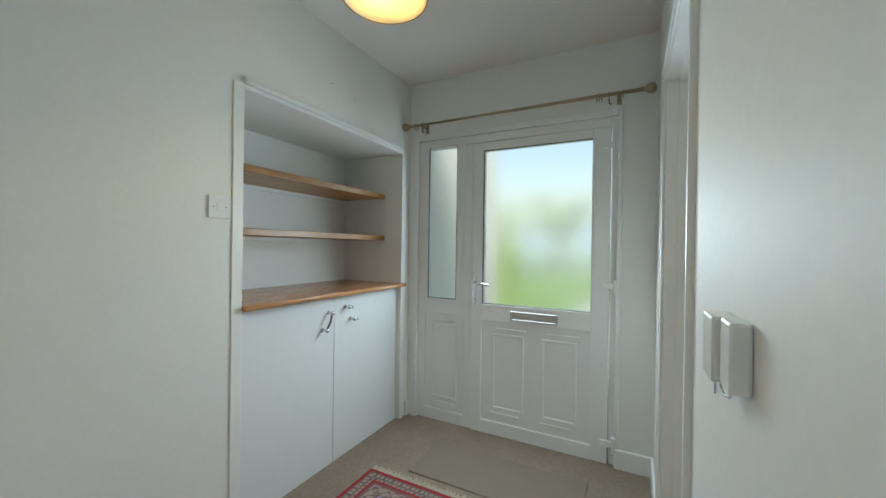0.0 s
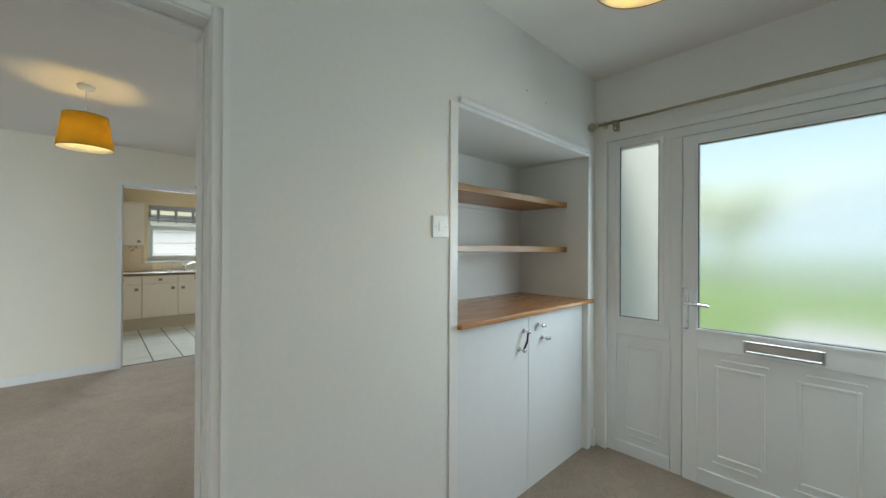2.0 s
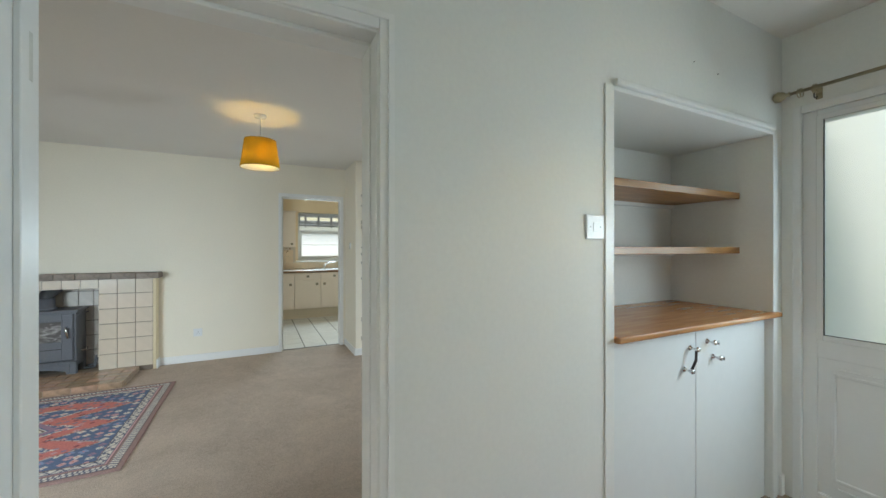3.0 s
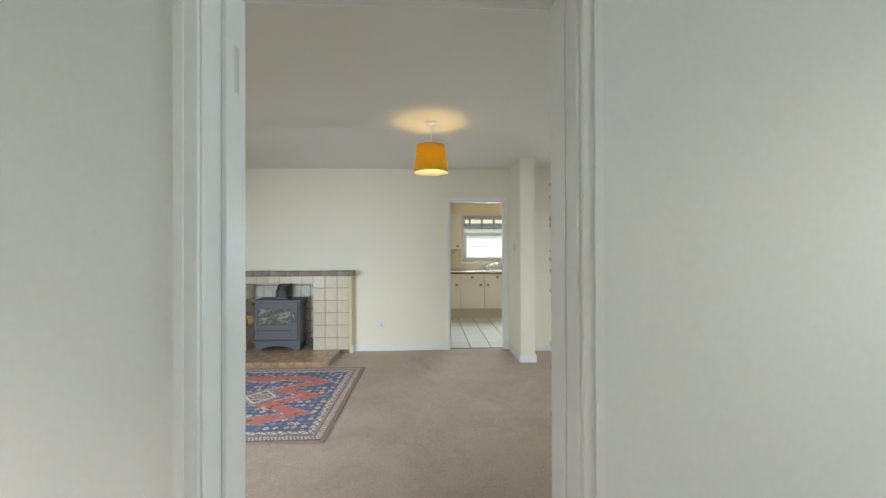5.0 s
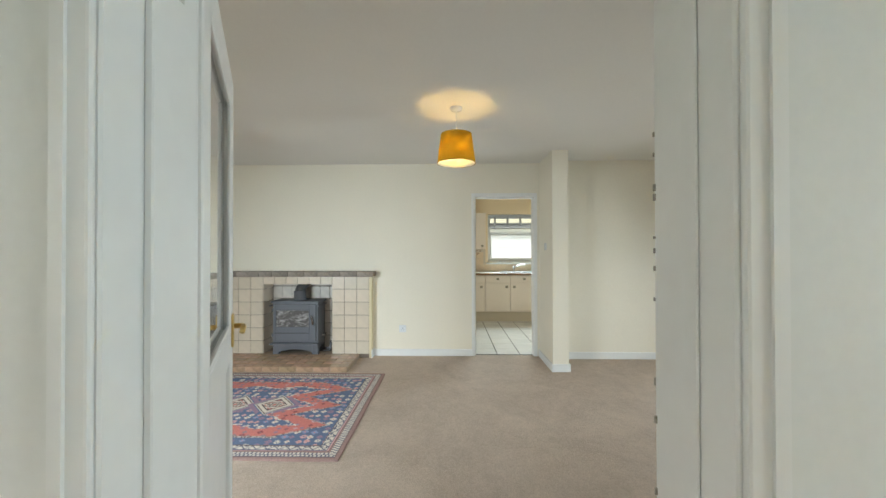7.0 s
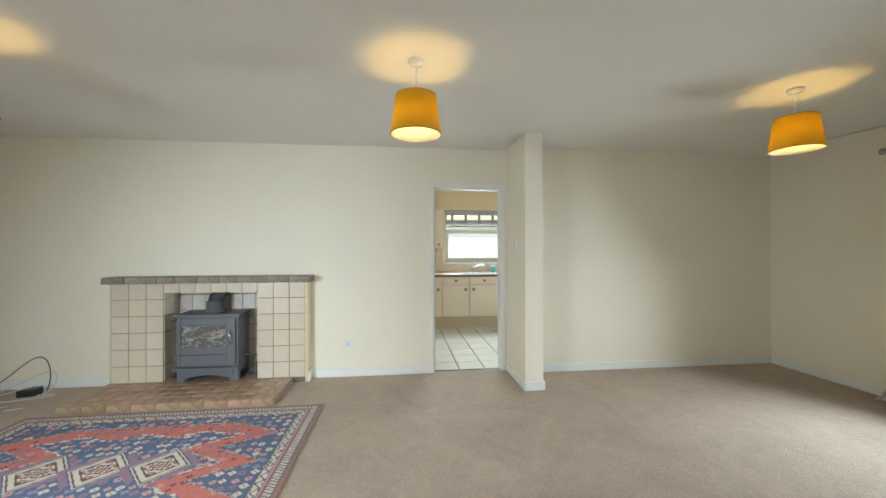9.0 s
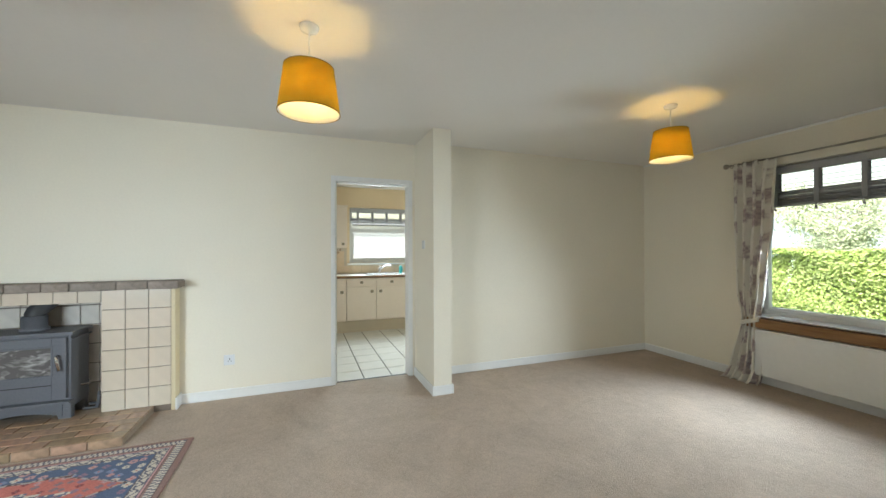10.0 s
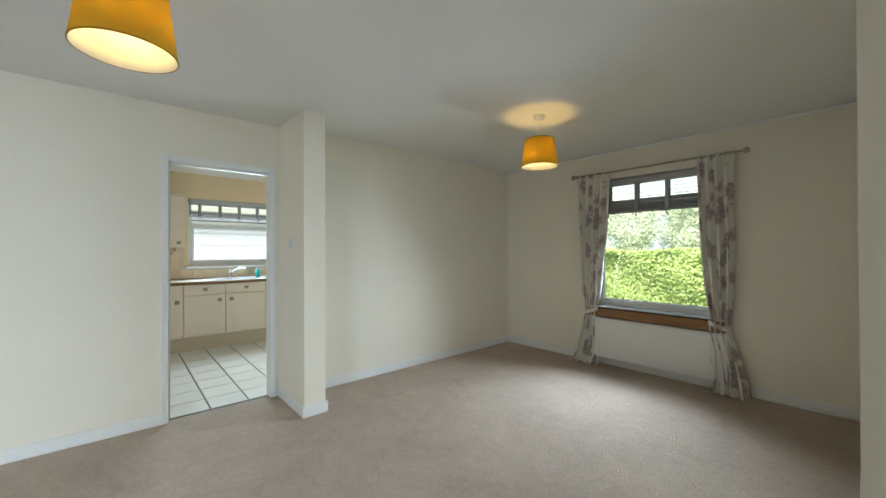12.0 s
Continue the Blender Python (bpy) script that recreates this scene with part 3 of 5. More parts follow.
def wall_plate(name, at, rz, w, h, label, rockers=0, holes=0):
    ob = thing(name, at, label, "light switch" if rockers else "socket", rz=rz)
    part("plate", boxes((-w / 2, w / 2, -0.007, 0, -h / 2, h / 2), bevel=0.003), UPVC, ob)
    for i in range(rockers):
        x = (i - (rockers - 1) / 2) * 0.05
        part("screw", tube([(x, -0.0065, 0), (x, -0.0078, 0)], 0.0028, 10), DIM_STEEL, ob, "small dull screw")
    if rockers:
        part("rocker", boxes((-0.011, 0.011, -0.0085, -0.0068, -0.016, 0.016), bevel=0.0008), UPVC, ob)
    for i in range(holes):
        part("pin_slot", boxes((-0.012 + 0.012 * i, -0.006 + 0.012 * i, -0.0095, -0.0085, 0.0 if i == 1 else -0.014, 0.014 if i == 1 else -0.008)), DARK, ob)
    if holes:
        part("rocker", boxes((0.022, 0.032, -0.013, -0.008, 0.012, 0.03), bevel=0.002), UPVC, ob)
    return ob


wall_plate("light_switch", (HW, 0.903, 1.395), 90, 0.086, 0.086, "flat white plastic switch plate on the hall wall", rockers=2)
wall_plate("socket", (LW, -0.796, 0.338), 90, 0.086, 0.09, "white plastic wall socket above the skirting", holes=3)
wall_plate("light_switch", (-5.29, 0.915, 1.36), 0, 0.08, 0.08, "cream wall switch on the stub wall", rockers=1)
for y, z in ((1.50, 2.115), (1.68, 2.10)):
    n = thing("nail", (HW, y, z), "small dark nail in the hall wall", "nail", "nails in the wall")
    part("shank", tube([(-0.004, 0, 0), (0.006, 0, 0.001)], 0.0016, 6), DARK, n)
chime = thing("entry_phone", (HE, 0.545, 1.135), "white plastic two-part wall phone with a thin lead", "entry phone", rz=-90)
part("body", boxes((-0.065, -0.008, -0.028, 0, -0.040, 0.038), bevel=0.004), UPVC, chime)
part("handset", boxes((0.0, 0.045, -0.021, 0, -0.036, 0.040), bevel=0.004), UPVC, chime)
part("gap", boxes((-0.008, 0.0, -0.010, 0, -0.036, 0.036)), DARK, chime)
part("lead", tube([(-0.04, -0.012, -0.038), (-0.032, -0.014, -0.05), (-0.015, -0.014, -0.054), (0.005, -0.012, -0.05), (0.012, -0.010, -0.034)], 0.002, 6), UPVC, chime, smooth=True)
part("wall_lead", tube([(-0.05, -0.004, 0.01), (-0.09, -0.004, 0.0), (-0.12, -0.003, -0.02), (-0.13, -0.003, -0.09)], 0.0018, 6), UPVC, chime, smooth=True)

# ---- lamps ----
SHADE = bpy.data.materials.new("amber_fabric_shade")
SHADE.use_nodes = True
nt = SHADE.node_tree
nt.nodes.remove(nt.nodes["Principled BSDF"])
dif, tra, mix = nt.nodes.new("ShaderNodeBsdfDiffuse"), nt.nodes.new("ShaderNodeBsdfTranslucent"), nt.nodes.new("ShaderNodeMixShader")
weave = nt.nodes.new("ShaderNodeTexNoise")
weave.inputs["Scale"].default_value, weave.inputs["Detail"].default_value = 9, 3
wr = nt.nodes.new("ShaderNodeValToRGB")
wr.color_ramp.elements[0].position, wr.color_ramp.elements[0].color = 0.3, (0.94, 0.71, 0.125, 1)
wr.color_ramp.elements[1].position, wr.color_ramp.elements[1].color = 0.7, (0.95, 0.74, 0.145, 1)
nt.links.new(weave.outputs["Fac"], wr.inputs[0])
nt.links.new(wr.outputs[0], dif.inputs["Color"])
nt.links.new(wr.outputs[0], tra.inputs["Color"])
mix.inputs[0].default_value = 0.75
nt.links.new(dif.outputs[0], mix.inputs[1])
nt.links.new(tra.outputs[0], mix.inputs[2])
nt.links.new(mix.outputs[0], nt.nodes["Material Output"].inputs["Surface"])
LINING = bpy.data.materials.new("white_shade_lining")
LINING.use_nodes = True
nt = LINING.node_tree
nt.nodes.remove(nt.nodes["Principled BSDF"])
dif, tra, mix = nt.nodes.new("ShaderNodeBsdfDiffuse"), nt.nodes.new("ShaderNodeBsdfTranslucent"), nt.nodes.new("ShaderNodeMixShader")
dif.inputs["Color"].default_value = tra.inputs["Color"].default_value = (0.95, 0.94, 0.88, 1)
mix.inputs[0].default_value = 0.36
nt.links.new(dif.outputs[0], mix.inputs[1])
nt.links.new(tra.outputs[0], mix.inputs[2])
nt.links.new(mix.outputs[0], nt.nodes["Material Output"].inputs["Surface"])
RIM = material("shade_edge_tape", (0.45, 0.25, 0.03), 0.7)
BULB = material("glowing_bulb", (1, 0.9, 0.7), 0.4)
bsdf(BULB).inputs["Emission Color"].default_value = (1, 0.86, 0.58, 1)
bsdf(BULB).inputs["Emission Strength"].default_value = 6
WARM = (1.0, 0.62, 0.12)


def pendant(at, drop, label, r0=0.148, r1=0.118, h=0.225, power=1.45, seam=200):
    """A ceiling pendant: at = ceiling point; the shade's lower rim hangs drop below it."""
    ob = thing("pendant_lamp", at, label, "pendant lamp", "pendant lamps with amber shades")
    part("ceiling_rose", lathe([(0.046, -0.0), (0.047, -0.006), (0.042, -0.02), (0.014, -0.028), (0.006, -0.03)], 28), UPVC, ob, "white plastic ceiling rose", True)
    part("cord", tube([(0, 0, -0.028), (0, 0, -drop + h - 0.02)], 0.0035, 8), UPVC, ob)
    part("lampholder", lathe([(0.012, -drop + h - 0.0), (0.018, -drop + h - 0.02), (0.019, -drop + h - 0.06), (0.012, -drop + h - 0.065)], 18), UPVC, ob, smooth=True)
    zb, zt = -drop, -drop + h
    shade = part("shade", lathe([(r0, zb), (r1, zt), (r1 - 0.0015, zt), (r0 - 0.0015, zb), (r0, zb)], 64, False), SHADE, ob, "amber fabric shade", True)
    part("lining", lathe([(r0 - 0.003, zb + 0.001), (r1 - 0.003, zt - 0.001), (r1 - 0.004, zt - 0.001), (r0 - 0.004, zb + 0.001), (r0 - 0.003, zb + 0.001)], 64, False), LINING, shade, "white inner lining", True)
    part("rim", lathe([(r0 + 0.001, zb), (r0 + 0.001, zb + 0.004), (r0 - 0.003, zb + 0.004), (r0 - 0.003, zb), (r0 + 0.001, zb)], 64, False), RIM, shade)
    part("rim", lathe([(r1 + 0.001, zt - 0.003), (r1 + 0.001, zt), (r1 - 0.003, zt), (r1 - 0.003, zt - 0.003), (r1 + 0.001, zt - 0.003)], 64, False), RIM, shade)
    part("seam", moved(boxes((-0.011, 0.011, -0.0008, 0.0, 0, math.hypot(h, r0 - r1)), bevel=0.0), pose(0, -r0 - 0.0006, zb, -math.degrees(math.atan2(r0 - r1, h)), 0, 0)), SHADE, shade, "overlapped fabric seam").rotation_euler = (0, 0, radians(seam))
    for k in range(3):
        a = 2 * math.pi * k / 3 + 0.4
        part("spider_arm", tube([(0.012 * math.cos(a), 0.012 * math.sin(a), zt - 0.012), (r1 * math.cos(a), r1 * math.sin(a), zt - 0.006)], 0.0018, 6), UPVC, shade)
    part("bulb", lathe([(0.010, zt - 0.065), (0.020, zt - 0.085), (0.029, zt - 0.115), (0.024, zt - 0.142), (0.004, zt - 0.152)], 18), BULB, ob, "lit bulb", True).visible_shadow = False
    li = lamp("bulb_light", "POINT", Matrix.Translation((at[0], at[1], at[2] + zt - 0.122)), power, WARM)
    li.data.shadow_soft_size = 0.03
    return ob


AMBER = "lit pendant lamp with amber drum shade"
pendant((-3.80, -0.147, H), 0.43, AMBER + " near the kitchen doorway")
pendant((-3.90, 2.46, H), 0.42, AMBER + " near the window")
pendant((-3.66, -2.36, H), 0.43, AMBER + " over the patterned rug", seam=95)
pendant((-0.627, 0.968, H), 0.38, AMBER + " in the hall", 0.135, 0.105, 0.21, 2.3)
pendant((0.66, 2.25, H), 0.44, AMBER + " in the side room", power=2)

# ---- fireplace ----
TILE = by_piece(material("beige_glazed_tile", (0.68, 0.585, 0.47), 0.22, var=0.05, scale=12), 0.06, 0.006)
GROUT = material("dark_grout", (0.22, 0.175, 0.14), 0.9, var=0.2, scale=90)
SOOT_TILE = by_piece(material("grey_sooty_tile", (0.68, 0.63, 0.57), 0.35, var=0.15, scale=9), 0.08)
STONE = by_piece(material("brown_stone_slip", (0.27, 0.225, 0.19), 0.75, var=0.4, scale=35, broad=6, bump=0.7, bump_scale=45, depth=0.008), 0.16, 0.008)
PAVER = by_piece(material("red_quarry_paver", (0.38, 0.25, 0.165), 0.34, var=0.4, scale=26, broad=7, bump=0.3, bump_scale=60, depth=0.004), 0.17, 0.015)
FX = -5.485
fire = thing("fireplace", (0, 0, 0), "beige tiled fireplace surround with a stone mantel shelf", "fireplace")
OY0, OY1, OZ = -2.512, -1.653, 0.903
SY0, SY1 = -2.974, -1.195
MORTAR = material("pale_brown_mortar", (0.34, 0.27, 0.21), 0.9, var=0.25, scale=60)
core = part("surround", boxes((LW, FX - 0.008, SY0 + 0.004, OY0 - 0.008, 0, 1.0), (LW, FX - 0.008, OY1 + 0.008, SY1 - 0.004, 0, 1.0), (LW, FX - 0.008, OY0 - 0.008, OY1 + 0.008, OZ + 0.006, 1.0)), GROUT, fire, "dark grouted backing")
firebox = part("firebox", boxes((-5.80, -5.76, OY0 - 0.05, OY1 + 0.05, 0, 1.2), (-5.76, LW - 0.122, OY0 - 0.05, OY0 - 0.008, 0, 1.2), (-5.76, LW - 0.122, OY1 + 0.008, OY1 + 0.05, 0, 1.2), (-5.76, LW - 0.022, OY0 - 0.008, OY1 + 0.008, 1.15, 1.198),
                                (-5.76, LW + 0.1, OY0 - 0.008, OY1 + 0.008, 0.0, 0.045)), GROUT, fire, "sooty lined fire opening")
meshes = {}


def piece(name, dims, mat, parent, at, bevel=0.0025):
    """One tile, brick or stone: an object of its own on a mesh shared by alike pieces. dims: full size, at: centre."""
    key = (name, mat.name, tuple(round(d, 4) for d in dims))
    if key not in meshes:
        bm = boxes(*[(-dims[0] / 2, dims[0] / 2, -dims[1] / 2, dims[1] / 2, -dims[2] / 2, dims[2] / 2)], bevel=bevel, seg=1)
        me = bpy.data.meshes.new(name)
        bm.to_mesh(me)
        bm.free()
        me.materials.append(mat)
        meshes[key] = me
    ob = new(name, meshes[key])
    ob.parent = parent
    ob.location = at
    return ob


CREAM_EDGE = material("cream_painted_edge", (0.74, 0.63, 0.42), 0.6, var=0.04)
G = 0.0045
rows = [0.05 + i * 0.159 for i in range(6)] + [1.0]
for y0, y1 in ((SY0, OY0), (OY1, SY1)):
    cw = (y1 - y0) / 3
    for c in range(3):
        for z0, z1 in zip(rows, rows[1:]):
            piece("tile", (0.012, cw - G, z1 - z0 - G), TILE, core, (FX - 0.006, y0 + (c + 0.5) * cw, (z0 + z1) / 2))
n = 6
cw = (OY1 - OY0) / n
for c in range(n):
    piece("tile", (0.012, cw - G, 1.0 - OZ - G), TILE, core, (FX - 0.006, OY0 + (c + 0.5) * cw, (OZ + 1.0) / 2))
for y, s in ((OY0 - 0.002, 1), (OY1 + 0.002, -1)):
    for z0, z1 in zip(rows, rows[1:]):
        if z0 < OZ - 0.03:
            piece("tile", (0.245, 0.012, min(z1, OZ) - z0 - G), TILE, firebox, (FX - 0.138, y, (z0 + min(z1, OZ)) / 2))
for c in range(7):
    for k in range(6):
        piece("tile", (0.012, 0.119, 0.153), SOOT_TILE, firebox, (-5.756, OY0 + 0.062 + c * 0.1235, 0.14 + k * 0.16))
for y0, y1 in ((SY1, SY1 + 0.028), (SY0 - 0.012, SY0)):
    part("side_edge", boxes((LW, FX + 0.002, y0, y1, 0, 1.0), bevel=0.003, seg=1), CREAM_EDGE, fire, "cream painted edge strip")
mantel = part("mantel_shelf", boxes((LW, -5.418, -3.005, -1.13, 1.003, 1.052)), GROUT, fire, "brown stone mantel shelf")
y = -3.01
rng = random.Random(8)
while y < -1.15:
    w = min(rng.choice((0.16, 0.2, 0.24, 0.28)), -1.128 - y)
    piece("stone", (0.03, w - 0.006, 0.062), STONE, mantel, (-5.42, y + w / 2, 1.033 + rng.uniform(-0.002, 0.002)), 0.005)
    piece("stone", (0.165, w - 0.006, 0.016), STONE, mantel, (-5.515, y + w / 2, 1.056), 0.004)
    y += w
HY0, HY1, HX1, HZ = -2.99, -1.31, -4.935, 0.055
hearth = part("hearth", boxes((LW, HX1 - 0.008, HY0 + 0.006, HY1 - 0.006, 0, HZ - 0.006)), MORTAR, fire, "quarry tile raised hearth")
nx, pl = 5, 0.21
px = (HX1 - 0.022 - FX) / nx
for i in range(nx):
    y = HY0 - (pl / 2 if i % 2 else 0)
    while y < HY1 - 0.01:
        y0, y1 = max(y, HY0), min(y + pl, HY1)
        if y1 - y0 > 0.03:
            piece("brick", (px - 0.006, y1 - y0 - 0.006, 0.02), PAVER, hearth, (FX + (i + 0.5) * px, (y0 + y1) / 2, HZ - 0.009 + rng.uniform(-0.001, 0.001)), 0.003)
        y += pl
for j in range(9):
    w = (HY1 - HY0) / 9
    piece("brick", (0.022, w - 0.007, HZ), PAVER, hearth, (HX1 - 0.010, HY0 + (j + 0.5) * w, HZ / 2 + 0.001), 0.003)
board("hearth_skirting_stub", [(LW, FX + 0.012, SY1 + 0.03, SY1 + 0.045, 0, 0.1)], "white skirting return beside the fireplace")

# ---- stove ----
IRON = material("matt_grey_cast_iron", (0.135, 0.14, 0.158), 0.5, 0.15, var=0.12, scale=70, bump=0.25, bump_scale=160, depth=0.002)
# Pale noise on dark glass paints ash smudges and a window's reflection together.
SOOT_REFLECTION_GLASS = material("soot_and_reflection_glass", (0.10, 0.095, 0.09), 0.12)
nt = SOOT_REFLECTION_GLASS.node_tree
co, n1, r1 = nt.nodes.new("ShaderNodeTexCoord"), nt.nodes.new("ShaderNodeTexNoise"), nt.nodes.new("ShaderNodeValToRGB")
n1.inputs["Scale"].default_value, n1.inputs["Detail"].default_value, n1.inputs["Distortion"].default_value = 9, 5, 1.2
mp = nt.nodes.new("ShaderNodeMapping")
mp.inputs["Scale"].default_value = (1, 1, 2.2)
r1.color_ramp.elements[0].position, r1.color_ramp.elements[0].color = 0.47, (0.14, 0.13, 0.125, 1)
r1.color_ramp.elements[1].position, r1.color_ramp.elements[1].color = 0.70, (0.46, 0.45, 0.43, 1)
nt.links.new(co.outputs["Object"], mp.inputs[0])
nt.links.new(mp.outputs[0], n1.inputs["Vector"])
nt.links.new(n1.outputs["Fac"], r1.inputs[0])
nt.links.new(r1.outputs[0], bsdf(SOOT_REFLECTION_GLASS).inputs["Base Color"])
stove = thing("wood_stove", (-5.43, -2.09, HZ - 0.012), "dark grey cast iron wood-burning stove, window with soot and painted reflection", "stove")
SW = 0.29
part("body", boxes((-0.26, -0.012, -SW + 0.012, SW - 0.012, 0.09, 0.635), bevel=0.006), IRON, stove)
part("top_plate", boxes((-0.275, 0.012, -SW - 0.008, SW + 0.008, 0.636, 0.66), bevel=0.006), IRON, stove)
bm = boxes((-0.012, 0.014, -SW + 0.025, -SW + 0.06, 0.17, 0.622), (-0.012, 0.014, SW - 0.11, SW - 0.03, 0.17, 0.622), (-0.012, 0.014, -SW + 0.06, SW - 0.11, 0.555, 0.622), (-0.012, 0.014, -SW + 0.06, SW - 0.11, 0.17, 0.345), bevel=0.004)
sdoor = part("door", bm, IRON, stove)
part("window", boxes((-0.006, 0.002, -SW + 0.06, SW - 0.11, 0.345, 0.555)), SOOT_REFLECTION_GLASS, sdoor, "sooty glass window with a painted pale reflection")
part("window_frame", boxes((0.014, 0.02, -SW + 0.053, -SW + 0.065, 0.338, 0.562), (0.014, 0.02, SW - 0.115, SW - 0.103, 0.338, 0.562), (0.014, 0.02, -SW + 0.065, SW - 0.115, 0.55, 0.562), (0.014, 0.02, -SW + 0.065, SW - 0.115, 0.338, 0.35), bevel=0.002, seg=1), IRON, sdoor)
part("handle", tube([(0.016, SW - 0.075, 0.49), (0.045, SW - 0.073, 0.485), (0.05, SW - 0.068, 0.46), (0.047, SW - 0.055, 0.385)], 0.009, 12), CHROME, sdoor, "bright steel door handle", True)
part("groove", boxes((0.013, 0.0155, -SW + 0.03, SW - 0.115, 0.272, 0.278)), DARK, sdoor)
part("ash_lip", boxes((-0.03, 0.045, -SW - 0.002, SW + 0.002, 0.135, 0.155), bevel=0.004), IRON, stove)
for y0 in (-SW + 0.01, SW - 0.09):
    for x0 in (-0.25, -0.06):
        part("leg", boxes((x0, x0 + 0.05, y0, y0 + 0.08, 0.0, 0.10), bevel=0.01), IRON, stove)
bm = bmesh.new()
for k in range(16):
    y0, y1 = -SW + 0.06 + (2 * SW - 0.12) * k / 16, -SW + 0.06 + (2 * SW - 0.12) * (k + 1) / 16
    arch = 0.02 + 0.055 * math.sin(math.pi * (k + 0.5) / 16) ** 0.6
    box(bm, -0.018, -0.004, y0, y1, arch, 0.136)
part("apron", bm, IRON, stove, "arched iron apron")
part("side_lip", boxes((-0.25, 0.03, -SW - 0.014, -SW - 0.001, 0.60, 0.612), (-0.25, 0.03, SW + 0.001, SW + 0.014, 0.60, 0.612), bevel=0.003), IRON, stove)
for z in (0.25, 0.55):
    part("door_hinge", tube([(0.006, -SW + 0.016, z - 0.022), (0.006, -SW + 0.016, z + 0.022)], 0.008, 10), IRON, stove)
part("flue_collar", moved(lathe([(0.085, 0), (0.085, 0.02), (0.072, 0.025), (0.072, 0.11), (0.066, 0.11)], 28), pose(-0.15, 0.0, 0.66)), IRON, stove, smooth=True)
part("flue_pipe", tube([(-0.15, 0.0, 0.75), (-0.15, 0.0, 0.78), (-0.155, 0.006, 0.80), (-0.18, 0.03, 0.835), (-0.215, 0.062, 0.875), (-0.23, 0.08, 0.92), (-0.232, 0.085, 1.02)], 0.058, 24), material("black_flue_paint", (0.045, 0.046, 0.05), 0.5, var=0.2, scale=40), stove, "black flue elbow", smooth=True)
part("side_lever", tube([(-0.14, SW - 0.01, 0.22), (-0.16, SW + 0.03, 0.22), (-0.16, SW + 0.035, 0.25)], 0.008), CHROME, stove)
tools = thing("fire_tools", (-5.58, -1.74, HZ), "small heap of dark fire tools beside the stove", "fire tools")
for i, (dx, dy, l) in enumerate(((0, 0, 0.14), (0.03, 0.02, 0.12), (-0.03, 0.03, 0.15))):
    part("tool", tube([(dx, dy - 0.06, 0.012 + 0.012 * i), (dx + 0.02, dy + 0.03, 0.02 + 0.012 * i), (dx + 0.01, dy + 0.045, l)], 0.01, 8), IRON, tools)

# ---- black adapter and cables on the floor ----
BLACK = material("black_plastic", (0.02, 0.02, 0.022), 0.35)
CABLE = material("grey_white_cable", (0.62, 0.62, 0.60), 0.4)
adapter = thing("power_adapter", (-5.42, -3.60, 0), "black plastic adapter on the carpet with looped cables", "adapter", rz=12)
part("case", boxes((-0.05, 0.05, -0.07, 0.07, 0, 0.062), bevel=0.008), BLACK, adapter)
part("ridge", boxes((0.0505, 0.053, -0.05, 0.05, 0.015, 0.047), bevel=0.001), BLACK, adapter)
for k, (reach, rise, back, mat, lab) in enumerate(((0.50, 0.33, 0.12, BLACK, "thin black cable"), (0.42, 0.24, 0.02, CABLE, "thin white cable"), (0.36, 0.15, -0.06, CABLE, "thin white cable"), (0.30, 0.02, -0.16, CABLE, "thin white cable"))):
    pts = []
    for i in range(31):
        f = i / 30
        bend = math.sin(math.pi * f)
        pts.append((0.03 - back * bend + 0.05 * math.sin(5 * f + k), 0.07 + 0.26 * bend * (1 - f) * (1.3 if k % 2 else 0.8) - (reach + 0.1) * f * f, 0.006 + rise * bend ** 2 * (0.75 + 0.25 * math.sin(4 * f + k))))
    part("cable", tube(pts, 0.0042, 8), mat, adapter, lab, True)
plug = thing("cable_socket", (-5.22, -3.86, 0), "white plastic cable socket lying on the carpet", "cable socket", rz=70)
part("body", boxes((-0.055, 0.055, -0.028, 0.028, 0, 0.036), bevel=0.008), UPVC, plug)
part("face", boxes((-0.045, 0.045, -0.02, 0.02, 0.0362, 0.038), bevel=0.001), UPVC, plug)
part("lead", tube([(0.055, 0, 0.015), (0.12, 0.02, 0.008), (0.22, -0.04, 0.006), (0.34, 0.05, 0.006), (0.42, -0.02, 0.006), (0.50, 0.06, 0.006)], 0.0042, 8), CABLE, plug, "thin white cable", True)

# ---- rugs ----


